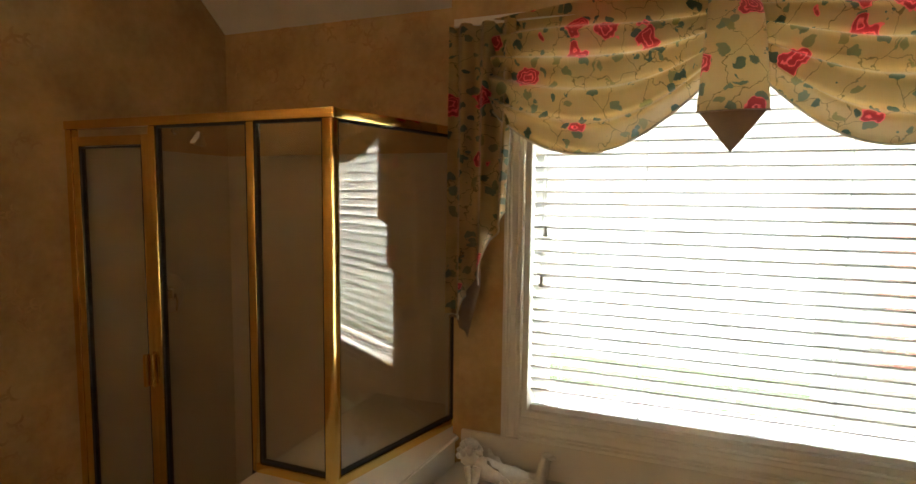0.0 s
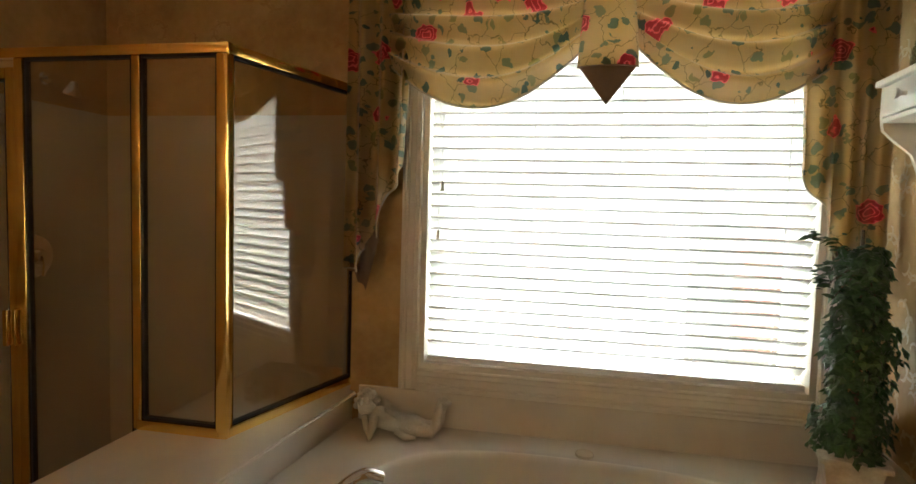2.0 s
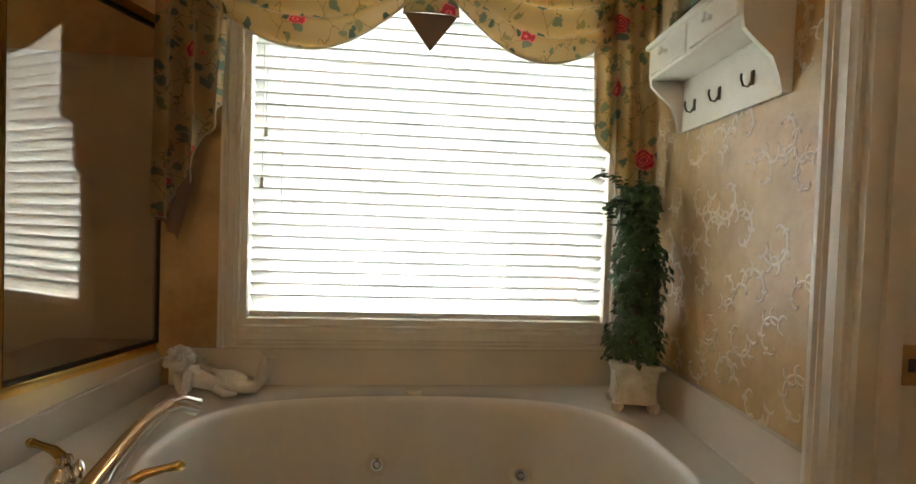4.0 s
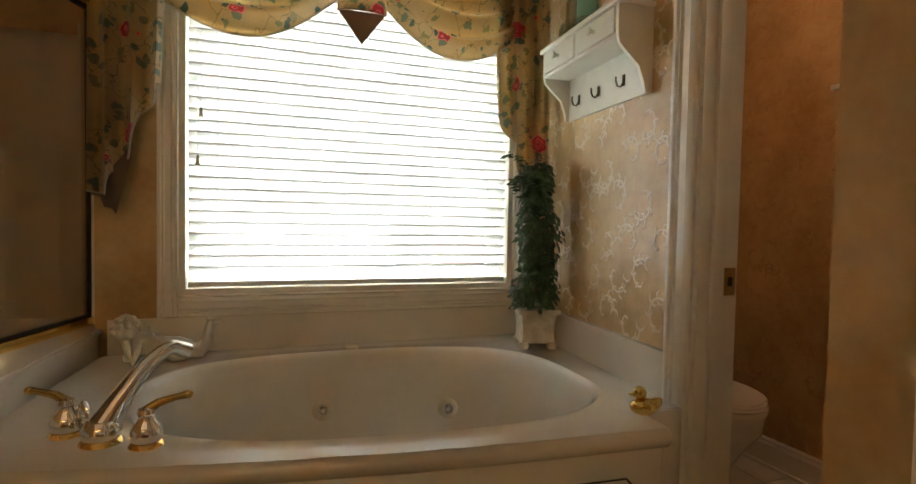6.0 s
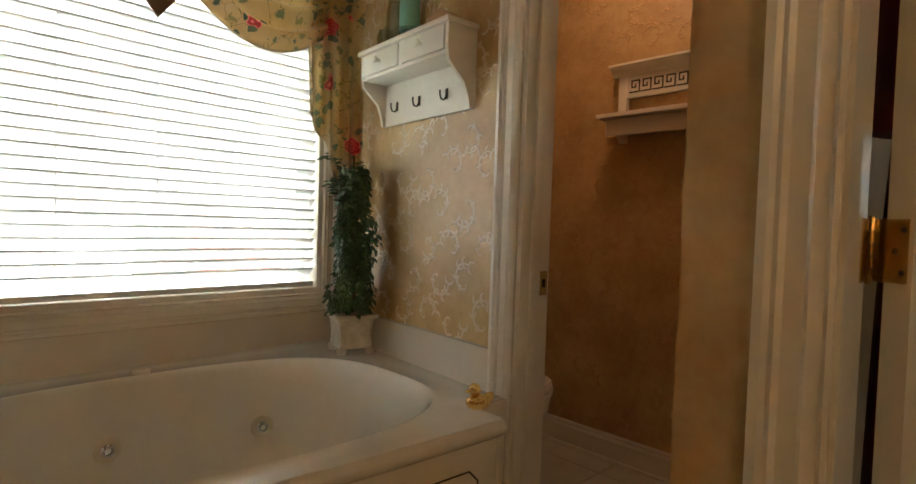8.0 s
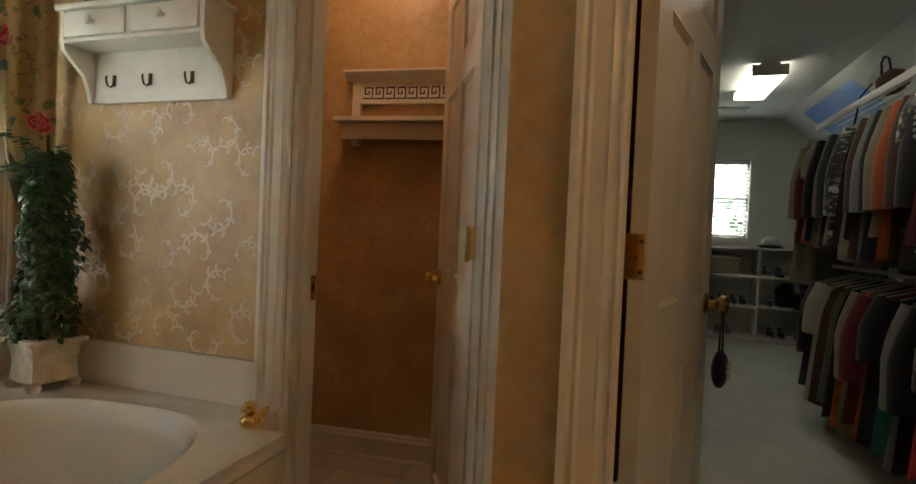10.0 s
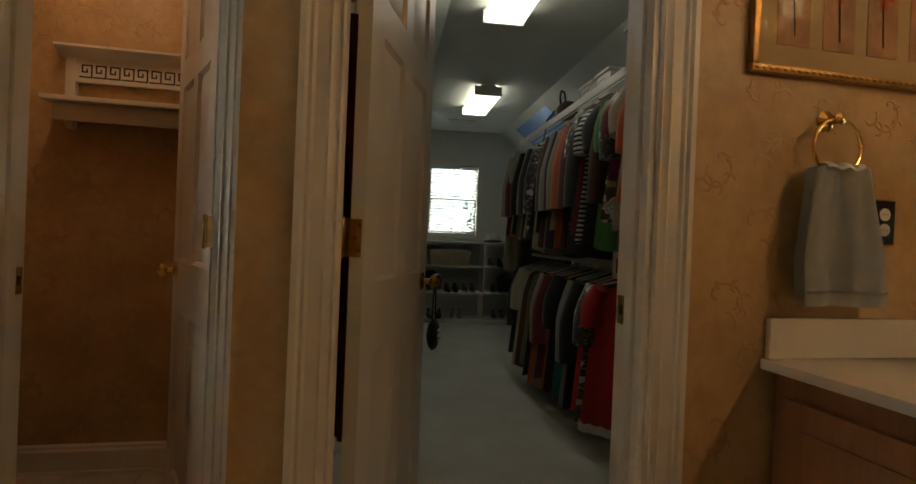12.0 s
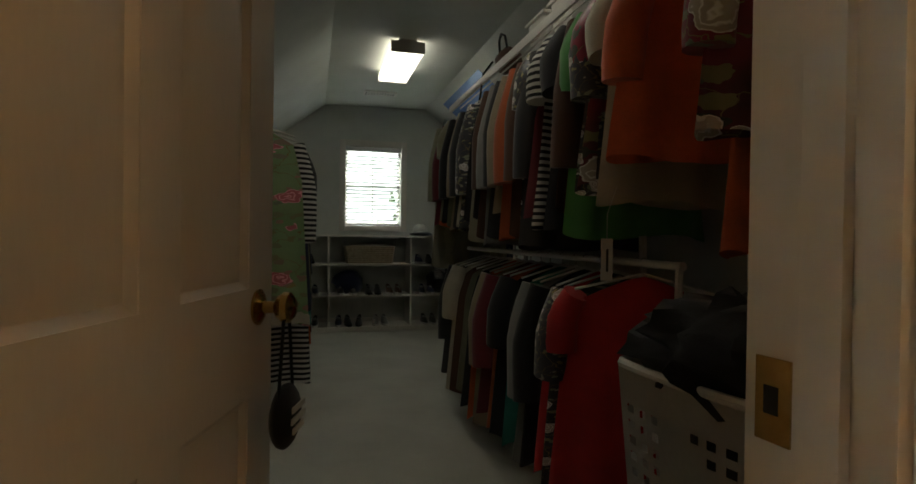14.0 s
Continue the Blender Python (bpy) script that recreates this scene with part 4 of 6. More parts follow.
for x, z in ((0.09, 0.405), (0.53, 0.385), (-0.36, 0.40)):
    j = part("jet", lathe([(0.0, 0.0), (0.034, 0.0), (0.036, 0.006), (0.03, 0.010), (0.0, 0.011)], 22), PVC, tub, "whirlpool jet")
    j.matrix_basis = pose(x, basin_y(x, z) - 0.004, z, 80, 0, 55 if x < -0.3 else (-14 if x > 0.4 else 0))
    part("nozzle", lathe([(0.019, 0.012), (0.019, 0.018), (0.013, 0.019), (0.012, 0.012), (0.008, 0.012), (0.008, 0.022), (0.0, 0.022)], 16), CHROME, j)
part("air_switch", lathe([(0.0, 0.0), (0.028, 0.0), (0.028, 0.012), (0.022, 0.017), (0, 0.018)], 20), PVC, tub, "ivory air switch button", at=pose(0.2, 1.955 + 0.055, DZ + 0.003))
part("suction_cover", box(-0.035, 0.035, -0.012, 0.012, 0, 0.01, 0.004), PVC, tub, at=pose(0.27, 1.22, DZ - 0.08, -70))

# faucet set: each piece stands on the deck
FZ = DZ + 0.003


def faucet_handle(x, y, turn, label):
    t = thing("faucet_handle", label, "faucet", pose(x, y, FZ, 0, 0, turn), "tub faucet")
    part("base_ring", lathe([(0.0, 0.0), (0.031, 0.0), (0.034, 0.004), (0.031, 0.009), (0.027, 0.012), (0, 0.012)], 24), GOLD, t, "brass base ring")
    part("body", lathe([(0.026, 0.011), (0.03, 0.02), (0.031, 0.032), (0.026, 0.046), (0.017, 0.056), (0.015, 0.064), (0.018, 0.07), (0.015, 0.08), (0.0, 0.085)], 24), CHROME, t)
    part("lever", tube([(0.0, 0, 0.074), (0.022, 0, 0.088), (0.055, 0, 0.094), (0.075, 0, 0.096)], [0.011, 0.009, 0.007, 0.0085], 12), OLDBRASS, t, "brass lever")
    part("lever_tip", blob(bmesh.new(), (0.078, 0, 0.096), (0.011, 0.0095, 0.0095), 12, 8), GOLD, t)
    return t


faucet_handle(-0.335, 1.262, 15, "chrome and brass tub faucet handle")
faucet_handle(-0.505, 1.372, 160, "chrome and brass tub faucet handle")
sp = thing("tub_spout", "curved chrome tub spout on a brass ring", "faucet", pose(-0.425, 1.305, FZ, 0, 0, 38), "tub faucet")
part("base_ring", lathe([(0.0, 0.0), (0.038, 0.0), (0.042, 0.004), (0.038, 0.01), (0.034, 0.013), (0, 0.013)], 26), GOLD, sp, "brass base ring")
part("foot", lathe([(0.034, 0.012), (0.039, 0.022), (0.038, 0.036), (0.028, 0.05), (0.0, 0.056)], 26), CHROME, sp)
pts = [Vector((0.0 + 0.19 * u, 0, 0.03 + 0.145 * math.sin(min(1, u * 1.05) * math.pi * 0.56) - (0.015 * max(0, u - 0.8) / 0.2))) for u in (k / 16 for k in range(17))]
part("neck", tube(pts, [0.03 - 0.014 * math.sin(math.pi * min(1, k / 11) * 0.5) + 0.002 * max(0, k - 12) / 4 for k in range(17)], 16), CHROME, sp, smooth=60)
part("diverter", blob(bmesh.new(), (0.0, 0.075, 0.045), (0.012, 0.022, 0.032), 12, 8), CHROME, sp)

# ---- things on the tub deck ----


def cherub():
    """A reclining cherub figurine as one plain mesh."""
    bm = bmesh.new()
    blob(bm, (0.0, 0, 0.105), (0.032, 0.034, 0.038), 18, 12)
    rng = random.Random(4)
    for k in range(70):
        a, e = rng.uniform(0, 6.28), rng.uniform(-0.3, 1.5)
        p = Vector((0.036 * math.cos(a) * math.cos(e), 0.038 * math.sin(a) * math.cos(e), 0.112 + 0.036 * math.sin(e)))
        if p.y < -0.022 and p.z < 0.12:
            continue
        blob(bm, p, [rng.uniform(0.007, 0.012)] * 3, 6, 5)
    tube([(0.01, 0, 0.085), (0.05, 0.0, 0.062), (0.1, 0, 0.045), (0.15, 0, 0.036), (0.19, 0.0, 0.03)], [0.02, 0.036, 0.033, 0.036, 0.026], 14, bm)
    tube([(0.17, -0.012, 0.026), (0.215, -0.02, 0.02), (0.235, -0.015, 0.04), (0.24, -0.01, 0.09), (0.247, -0.005, 0.115)], [0.024, 0.021, 0.018, 0.014, 0.01], 12, bm)
    tube([(0.17, 0.018, 0.026), (0.22, 0.028, 0.02), (0.245, 0.02, 0.045), (0.252, 0.015, 0.085), (0.262, 0.012, 0.1)], [0.024, 0.021, 0.018, 0.014, 0.01], 12, bm)
    blob(bm, (0.252, -0.004, 0.124), (0.018, 0.009, 0.009), 10, 6)
    blob(bm, (0.268, 0.014, 0.106), (0.018, 0.009, 0.009), 10, 6)
    tube([(0.03, -0.03, 0.08), (0.022, -0.045, 0.04), (0.018, -0.045, 0.012), (0.006, -0.04, 0.04), (-0.004, -0.034, 0.082)], [0.015, 0.014, 0.013, 0.012, 0.011], 12, bm)
    tube([(0.035, 0.03, 0.08), (0.03, 0.045, 0.03), (0.02, 0.04, 0.012), (0.0, 0.02, 0.012)], [0.015, 0.014, 0.013, 0.012], 12, bm)
    for s in (-1, 1):
        def wing(u, v, s=s):
            return (0.06 + 0.09 * u, s * (0.02 + 0.022 * v) , 0.085 - 0.055 * u + 0.025 * v * (1 - u) + 0.006 * math.sin(u * 20) * v)
        g = bm_grid(wing, 10, 5)
        bmesh.ops.solidify(g, geom=g.faces[:], thickness=0.008)
        tmp = bpy.data.meshes.new("tmp")
        g.to_mesh(tmp)
        g.free()
        bm.from_mesh(tmp)
        bpy.data.meshes.remove(tmp)
    tube([(0.1, -0.034, 0.03), (0.13, -0.045, 0.012), (0.165, -0.042, 0.008)], [0.012, 0.012, 0.006], 10, bm)
    return bm


st = part("cherub_figurine", cherub(), PLASTER, None, smooth=60)
st.matrix_basis = pose(-0.515, 1.985, DZ + 0.006, 0, 0, 14)
tagged(st, "off-white resin reclining cherub figurine on the tub deck", "figurine")

pot = thing("planter_pot", "square distressed white footed planter with ivy", "planter", pose(0.885, 1.885, DZ + 0.004, 0, 0, -14) @ Matrix.Scale(1.2, 4))


def pot_fn(u, v):
    w = 0.055 + 0.007 * v - 0.006 * math.sin(v * math.pi)
    a = u * 2 * math.pi
    c, s = math.cos(a), math.sin(a)
    k = 1 / max(abs(c), abs(s)) ** 0.85
    return (w * c * k, w * s * k, 0.02 + 0.1 * v)


part("pot_body", bm_grid(pot_fn, 48, 24, close_u=True), POTSTONE, pot, smooth=50)
part("pot_rim", box(-0.067, 0.067, -0.067, 0.067, 0.11, 0.124, 0.005), POTSTONE, pot)
part("pot_floor", box(-0.05, 0.05, -0.05, 0.05, 0.018, 0.03), POTSTONE, pot)
for sx in (-1, 1):
    for sy in (-1, 1):
        part("foot", lathe([(0.0, 0), (0.013, 0), (0.017, 0.01), (0.014, 0.022), (0, 0.024)], 10), POTSTONE, pot, at=pose(sx * 0.045, sy * 0.045, 0))
ivy = thing("ivy_topiary", "tall column of dark green ivy in a pot", "plant", pose(0.885, 1.885, DZ + 0.15) @ Matrix.Diagonal((1, 1, 0.88, 1)))
part("stem", tube([(0, 0, -0.01), (0.004, 0.003, 0.3), (-0.008, 0, 0.68)], [0.01, 0.008, 0.004], 8), STEM, ivy)
rng = random.Random(11)


def ivy_leaves(bm, n, rng, place):
    shape = ((0, -0.5), (0.35, -0.62), (0.42, -0.3), (0.85, -0.15), (0.45, 0.15), (0.4, 0.45), (0, 1.0), (-0.4, 0.45), (-0.45, 0.15), (-0.85, -0.15), (-0.42, -0.3), (-0.35, -0.62))
    for k in range(n):
        c, out = place(rng)
        s = rng.uniform(0.013, 0.025)
        nrm = (out + Vector((rng.uniform(-0.5, 0.5), rng.uniform(-0.5, 0.5), rng.uniform(-0.2, 0.7)))).normalized()
        q = nrm.to_track_quat("Z", "Y").to_matrix() @ Matrix.Rotation(rng.uniform(2.2, 4.1), 3, "Z")
        mid = bm.verts.new(c + q @ Vector((0, 0, s * 0.25)))
        vs = [bm.verts.new(c + q @ Vector((x * s, y * s, -0.18 * s * abs(x)))) for x, y in shape]
        for i in range(12):
            bm.faces.new((mid, vs[i], vs[(i + 1) % 12]))


def col(rng):
    z, a = rng.uniform(0.0, 0.62), rng.uniform(0, 6.283)
    r = (0.078 - 0.012 * z / 0.62 + 0.012 * math.sin(z * 24) + 0.012 * math.sin(3 * a + z * 12)) * (1 - 0.35 * max(0, z - 0.42) / 0.2) * rng.uniform(0.62, 1.1)
    return Vector((r * math.cos(a), r * math.sin(a), z)), Vector((math.cos(a), math.sin(a), 0.15))


bm = bmesh.new()
ivy_leaves(bm, 1250, rng, col)
part("leaf_column", bm, LEAF, ivy, smooth=None)
bm = bmesh.new()
sprigs = []
for k in range(9):
    a = rng.uniform(2.4, 4.6)
    z0 = rng.uniform(0.5, 0.6)
    sprigs.append((Vector((0, 0, z0)), Vector((0.13 * math.cos(a) * rng.uniform(0.6, 1), 0.10 * math.sin(a), rng.uniform(-0.04, 0.1)))))
    tube([sprigs[-1][0], sprigs[-1][0] + sprigs[-1][1] * 0.6 + Vector((0, 0, 0.03)), sprigs[-1][0] + sprigs[-1][1]], 0.0015, 5, bm)
part("sprig_stem", bm, STEM, ivy)


def spr(rng):
    o, d = rng.choice(sprigs)
    t = rng.uniform(0.35, 1.05)
    return o + d * t + Vector((rng.uniform(-0.014, 0.014), rng.uniform(-0.014, 0.014), rng.uniform(-0.014, 0.02) + 0.02 * math.sin(t * 3))), Vector((d.x, d.y, 0.4)).normalized()


bm = bmesh.new()
ivy_leaves(bm, 110, rng, spr)
part("sprig_leaves", bm, LEAF, ivy, smooth=None)

duck = thing("toy_duck", "small gold toy duck on the tub deck", "toy duck", pose(0.795, 1.125, DZ - 0.001, 0, 0, -20))
bm = bmesh.new()
blob(bm, (0, 0, 0.022), (0.036, 0.026, 0.022), 20, 12)
tube([(0.022, 0, 0.026), (0.036, 0, 0.036), (0.044, 0, 0.045)], [0.018, 0.012, 0.003], 12, bm)
part("body", bm, GOLD, duck, smooth=70)
part("head", blob(bmesh.new(), (-0.012, 0, 0.057), (0.0175, 0.016, 0.017), 18, 12), GOLD, duck, smooth=70)
part("bill", blob(bmesh.new(), (-0.031, 0, 0.053), (0.009, 0.008, 0.0035), 12, 8), GOLD, duck)
for s in (-1, 1):
    part("wing", blob(bmesh.new(), (0.006, s * 0.023, 0.025), (0.02, 0.006, 0.012), 12, 8), GOLD, duck)
    part("eye", blob(bmesh.new(), (-0.023, s * 0.0095, 0.061), (0.0025, 0.0025, 0.0025), 8, 6), GASKET, duck)

# ---- shelf with drawers and hooks on the tub wall ----
rack = thing("hook_shelf", "white wall shelf with two drawers and three hooks", "shelf", SW @ pose(0, 0.133, 1.45))
RW, RD, RH = 0.52, 0.115, 0.245      # along, depth, height
part("top_board", box(-RD - 0.012, 0, -0.01, RW + 0.01, RH, RH + 0.016, 0.004), TRIM, rack)
part("back_board", box(-0.012, -0.001, 0.014, RW - 0.014, 0, RH - 0.09), TRIM, rack)
part("drawer_floor", box(-RD, 0, 0.0145, RW - 0.0145, RH - 0.092, RH - 0.08, 0.002), TRIM, rack)
side = [(0, 0), (-0.022, 0.0), (-0.028, 0.03), (-0.045, 0.075), (-0.085, 0.11), (-RD + 0.005, 0.135), (-RD, 0.165), (-RD, RH), (0, RH)]
for y0 in (0.0, RW - 0.014):
    part("side_board", prism(side, y0, y0 + 0.014, "y"), TRIM, rack)
for y0, y1 in ((0.02, RW / 2 - 0.012), (RW / 2 + 0.012, RW - 0.02)):
    d = part("drawer", box(-RD - 0.004, -0.01, y0, y1, RH - 0.077, RH - 0.004, 0.003), TRIM, rack)
    k = part("drawer_knob", lathe([(0.0, 0), (0.006, 0), (0.006, 0.01), (0.013, 0.018), (0.012, 0.024), (0, 0.026)], 16), TRIM, d, "white turned knob")
    k.matrix_basis = pose(-RD - 0.004, (y0 + y1) / 2, RH - 0.04, 0, -90)
part("drawer_divider", box(-RD + 0.001, -0.01, RW / 2 - 0.011, RW / 2 + 0.011, RH - 0.08, RH), TRIM, rack)
for y in (0.13, 0.285, 0.425):
    h = part("hook", tube([(-0.014, y, 0.075), (-0.016, y, 0.058), (-0.024, y, 0.044), (-0.036, y, 0.046), (-0.042, y, 0.062), (-0.041, y, 0.074)], 0.0028, 8), IRON, rack, "dark bronze coat hook")
    part("hook_plate", box(-0.016, -0.012, y - 0.006, y + 0.006, 0.048, 0.083, 0.0015), IRON, h)
SHZ = 1.45 + RH + 0.0165


def jar(s, d, r, h, label, content=None):
    t = thing("glass_jar", label, "jar", SW @ pose(-d, 0.133 + s, SHZ), "jars on the shelf")
    part("vessel", lathe([(0.0, 0.0), (r, 0.0), (r * 1.04, h * 0.06), (r, h * 0.12), (r * 1.04, h * 0.2), (r, h * 0.75), (r * 0.75, h * 0.85), (r * 0.8, h * 0.9), (r * 0.74, h * 0.9), (r * 0.9, h * 0.72), (r * 0.92, 0.01), (0, 0.01)], 22), JAR, t)
    part("lid", lathe([(r * 0.82, h * 0.9), (r * 0.8, h * 0.96), (r * 0.3, h), (r * 0.15, h * 1.05), (r * 0.28, h * 1.12), (0, h * 1.16)], 20), JAR, t, "glass lid")
    return t


jar(0.46, 0.05, 0.032, 0.085, "ribbed clear glass jar with a lid")
jar(0.38, 0.06, 0.034, 0.17, "tall clear glass apothecary jar")
cn = thing("pillar_candle", "pale green pillar candle in a glass holder", "candle", SW @ pose(-0.06, 0.133 + 0.29, SHZ))
part("holder", lathe([(0.0, 0.0), (0.04, 0.0), (0.02, 0.014), (0.018, 0.022), (0.05, 0.03), (0.052, 0.038), (0.0, 0.034)], 24), JAR, cn, "clear glass candle dish")
part("wax", lathe([(0.0, 0.036), (0.036, 0.036), (0.036, 0.19), (0.03, 0.196), (0.0, 0.192)], 26), WAX, cn)
part("wick", tube([(0, 0, 0.19), (0.001, 0, 0.203)], 0.001, 5), GASKET, cn)
gb = thing("glass_goblet", "small clear glass goblet", "glassware", SW @ pose(-0.075, 0.133 + 0.19, SHZ))
part("goblet", lathe([(0.0, 0), (0.03, 0.0), (0.008, 0.008), (0.006, 0.09), (0.012, 0.1), (0.026, 0.125), (0.03, 0.17), (0.028, 0.17), (0.022, 0.128), (0, 0.11)], 20), JAR, gb)
sh = part("sea_shell", bm_grid(lambda u, v: ((0.02 + 0.04 * math.sin(v * math.pi * 0.5)) * math.cos(u * 6.283) * (1 - 0.45 * v), 0.055 * math.sin(u * 6.283) * math.sin(math.pi * (0.1 + 0.85 * v)), 0.05 * v + 0.004 * math.sin(u * 44)), 40, 12, close_u=True), SHELL, None, smooth=50)
sh.matrix_basis = SW @ pose(-0.06, 0.133 + 0.1, SHZ, 0, 0, 20)
tagged(sh, "ribbed peach scallop shell on the shelf", "shell")

# ---- wallpaper scrolls, raised; the tub wall's have window sheen painted in as paleness ----


def scroll_motif(bm, at, flip, size, turn, rng):
    """One leafy scroll as thin raised ribbons; at(s, z) gives a place on the wall and its outward side."""
    def ribbon(pts, widths):
        last = None
        for i, (p, w) in enumerate(zip(pts, widths)):
            q = pts[min(i + 1, len(pts) - 1)]
            o = pts[max(i - 1, 0)]
            d = Vector((q[0] - o[0], q[1] - o[1]))
            d = d.normalized() if d.length else Vector((1, 0))
            n = Vector((-d.y, d.x)) * w
            row = [bm.verts.new(at(p[0] + n.x * k, p[1] + n.y * k, 0.0006 + 0.0016 * (1 - abs(k)))) for k in (-1, 0, 1)]
            if last:
                bm.faces.new((last[0], last[1], row[1], row[0]))
                bm.faces.new((last[1], last[2], row[2], row[1]))
            last = row
    c, s = math.cos(turn), math.sin(turn)
    def put(x, z):
        x *= flip
        return (x * c - z * s) * size, (x * s + z * c) * size
    main = []
    for k in range(26):
        u = k / 25
        a = 0.4 + u * 5.2
        r = 0.9 * (1 - u) ** 0.8 + 0.08
        main.append(put(r * math.cos(a) * 0.8, r * math.sin(a) * 0.9 + 0.3 * (1 - u)))
    ribbon(main, [size * (0.06 * (1 - abs(k / 25 - 0.35)) + 0.014) for k in range(26)])
    for k, ln in ((0, 0.6), (3, 0.5), (6, 0.55), (10, 0.4), (15, 0.25)):
        x0, z0 = main[k]
        dx, dz = main[k + 1][0] - x0, main[k + 1][1] - z0
        base = math.atan2(dz, dx)
        for sg in (-1, 1):
            aa = base + sg * rng.uniform(0.7, 1.2)
            pts = []
            for j in range(8):
                v = j / 7
                b2 = aa + sg * 1.3 * v
                pts.append((x0 + math.cos(b2) * ln * size * v * 0.7, z0 + math.sin(b2) * ln * size * v * 0.7))
            ribbon(pts, [size * 0.07 * math.sin(math.pi * (0.12 + 0.86 * j / 7)) + 0.0005 for j in range(8)])


def scrolls(parent, place, s0, s1, z0, z1, seed, step=0.135, material=None):
    rng = random.Random(seed)
    bm = bmesh.new()
    z, row = z0 + 0.05, 0
    while z < z1 - 0.04:
        s = s0 + 0.05 + (row % 2) * step * 0.5
        while s < s1 - 0.045:
            cs, cz = s + rng.uniform(-0.012, 0.012), z + rng.uniform(-0.015, 0.015)
            def at(a, c2, o, cs=cs, cz=cz):
                return place(min(max(cs + a, s0), s1), cz + c2, o)
            scroll_motif(bm, at, 1 if (row + round(s / step)) % 2 else -1, rng.uniform(0.056, 0.078), rng.choice((0, 0.5, -0.5, 3.1, 2.6, 1.6)), rng)
            s += step
        z += step * 0.82
        row += 1
    ob = part("wallpaper_scroll", bm, material or TONAL, parent, "raised acanthus scrolls", 60)
    ob["kind"] = "stuff"
    return ob


# only the tub wall takes the sheen-coloured copy; the rest stay tone on tone
scrolls(wall_tub, lambda s, z, o: swp(s, o, z), 0.02, 0.93, 0.72, 2.38, 1, 0.15, SCROLL_SHEEN)
scrolls(wall_door, lambda s, z, o: Vector((DOORW_X - o, s, z)), 0.365, 0.452, 0.1, 2.38, 2)
scrolls(wall_door, lambda s, z, o: Vector((DOORW_X - o, s, z)), -1.58, -0.56, 0.1, 2.38, 3, 0.2)
scrolls(wall_north, lambda s, z, o: Vector((s, BACK_Y - o, z)), -1.88, -0.74, 1.74, 2.27, 4, 0.17)
ob_t = bpy.data.objects["wall_toilet_east"]
scrolls(ob_t, lambda s, z, o: Vector((2.02 - o, s, z)), 0.5, 2.1, 0.15, 2.38, 5, 0.15)
ob_w = bpy.data.objects["wall_west"]
scrolls(ob_w, lambda s, z, o: Vector((-1.92 + o, s, z)), 0.3, 1.6, 0.3, 2.38, 6, 0.18)

# ---- toilet room ----
toilet = thing("toilet", "white ceramic toilet with a closed lid", "toilet", pose(1.535, 2.13, 0))


def egg(a, w, l0, l1):
    c, s = math.cos(a), math.sin(a)
    return w * c, (l1 if s > 0 else l0) * s


def bowl_fn(u, v):
    a = u * 2 * math.pi
    prof = ((0.0, 0.55, 0.6), (0.1, 0.5, 0.56), (0.35, 0.48, 0.5), (0.6, 0.7, 0.72), (0.8, 0.95, 0.95), (1.0, 1.0, 1.0))
    for (a0, w0, l0), (a1, w1, l1) in zip(prof, prof[1:]):
        if v <= a1 + 1e-9:
            t = (v - a0) / (a1 - a0)
            w, l = w0 + (w1 - w0) * t, l0 + (l1 - l0) * t
            break
    x, y = egg(a, 0.185 * w, 0.27 * l, 0.22)
    return (x, y - 0.42, 0.385 * v)


part("bowl", bm_grid(bowl_fn, 40, 20, close_u=True), CERAMIC, toilet, smooth=60)
part("seat", prism([(x, y - 0.42) for x, y in (egg(k * 2 * math.pi / 40, 0.19, 0.275, 0.22) for k in range(40))], 0.387, 0.405, "z"), CERAMIC, toilet)
bm = prism([(x, y - 0.42) for x, y in (egg(k * 2 * math.pi / 40, 0.187, 0.27, 0.22) for k in range(40))], 0.408, 0.43, "z")
bmesh.ops.bevel(bm, geom=[e for e in bm.edges if all(v.co.z > 0.42 for v in e.verts)], offset=0.012, segments=3, affect="EDGES")
part("lid", bm, CERAMIC, toilet)
part("tank", box(-0.22, 0.22, -0.2, -0.01, 0.39, 0.74, 0.025), CERAMIC, toilet)
part("tank_lid", box(-0.23, 0.23, -0.21, -0.005, 0.74, 0.775, 0.012), CERAMIC, toilet)
gs = thing("wall_shelf", "white wall shelf with a cut-out greek key border", "shelf", pose(2.018, 0.81, 1.48))
part("lower_shelf", box(-0.15, 0, -0.02, 0.66, 0.095, 0.115, 0.004), TRIM, gs)
part("apron_board", box(-0.11, -0.09, 0.01, 0.63, 0.02, 0.094, 0.004), TRIM, gs)
for y in (0.03, 0.58):
    part("bracket", prism([(0, 0), (-0.03, 0.0), (-0.085, 0.06), (-0.085, 0.094), (0, 0.094)], y, y + 0.03, "y"), TRIM, gs)
part("stile", box(-0.03, 0, 0.02, 0.06, 0.115, 0.3, 0.003), TRIM, gs)
part("stile", box(-0.03, 0, 0.58, 0.62, 0.115, 0.3, 0.003), TRIM, gs)
part("frieze_board", box(-0.028, -0.002, 0.06, 0.58, 0.2, 0.3, 0.002), TRIM, gs)
crown = [(0, 0), (-0.03, 0), (-0.035, 0.012), (-0.055, 0.03), (-0.075, 0.036), (-0.075, 0.046), (0, 0.046)]
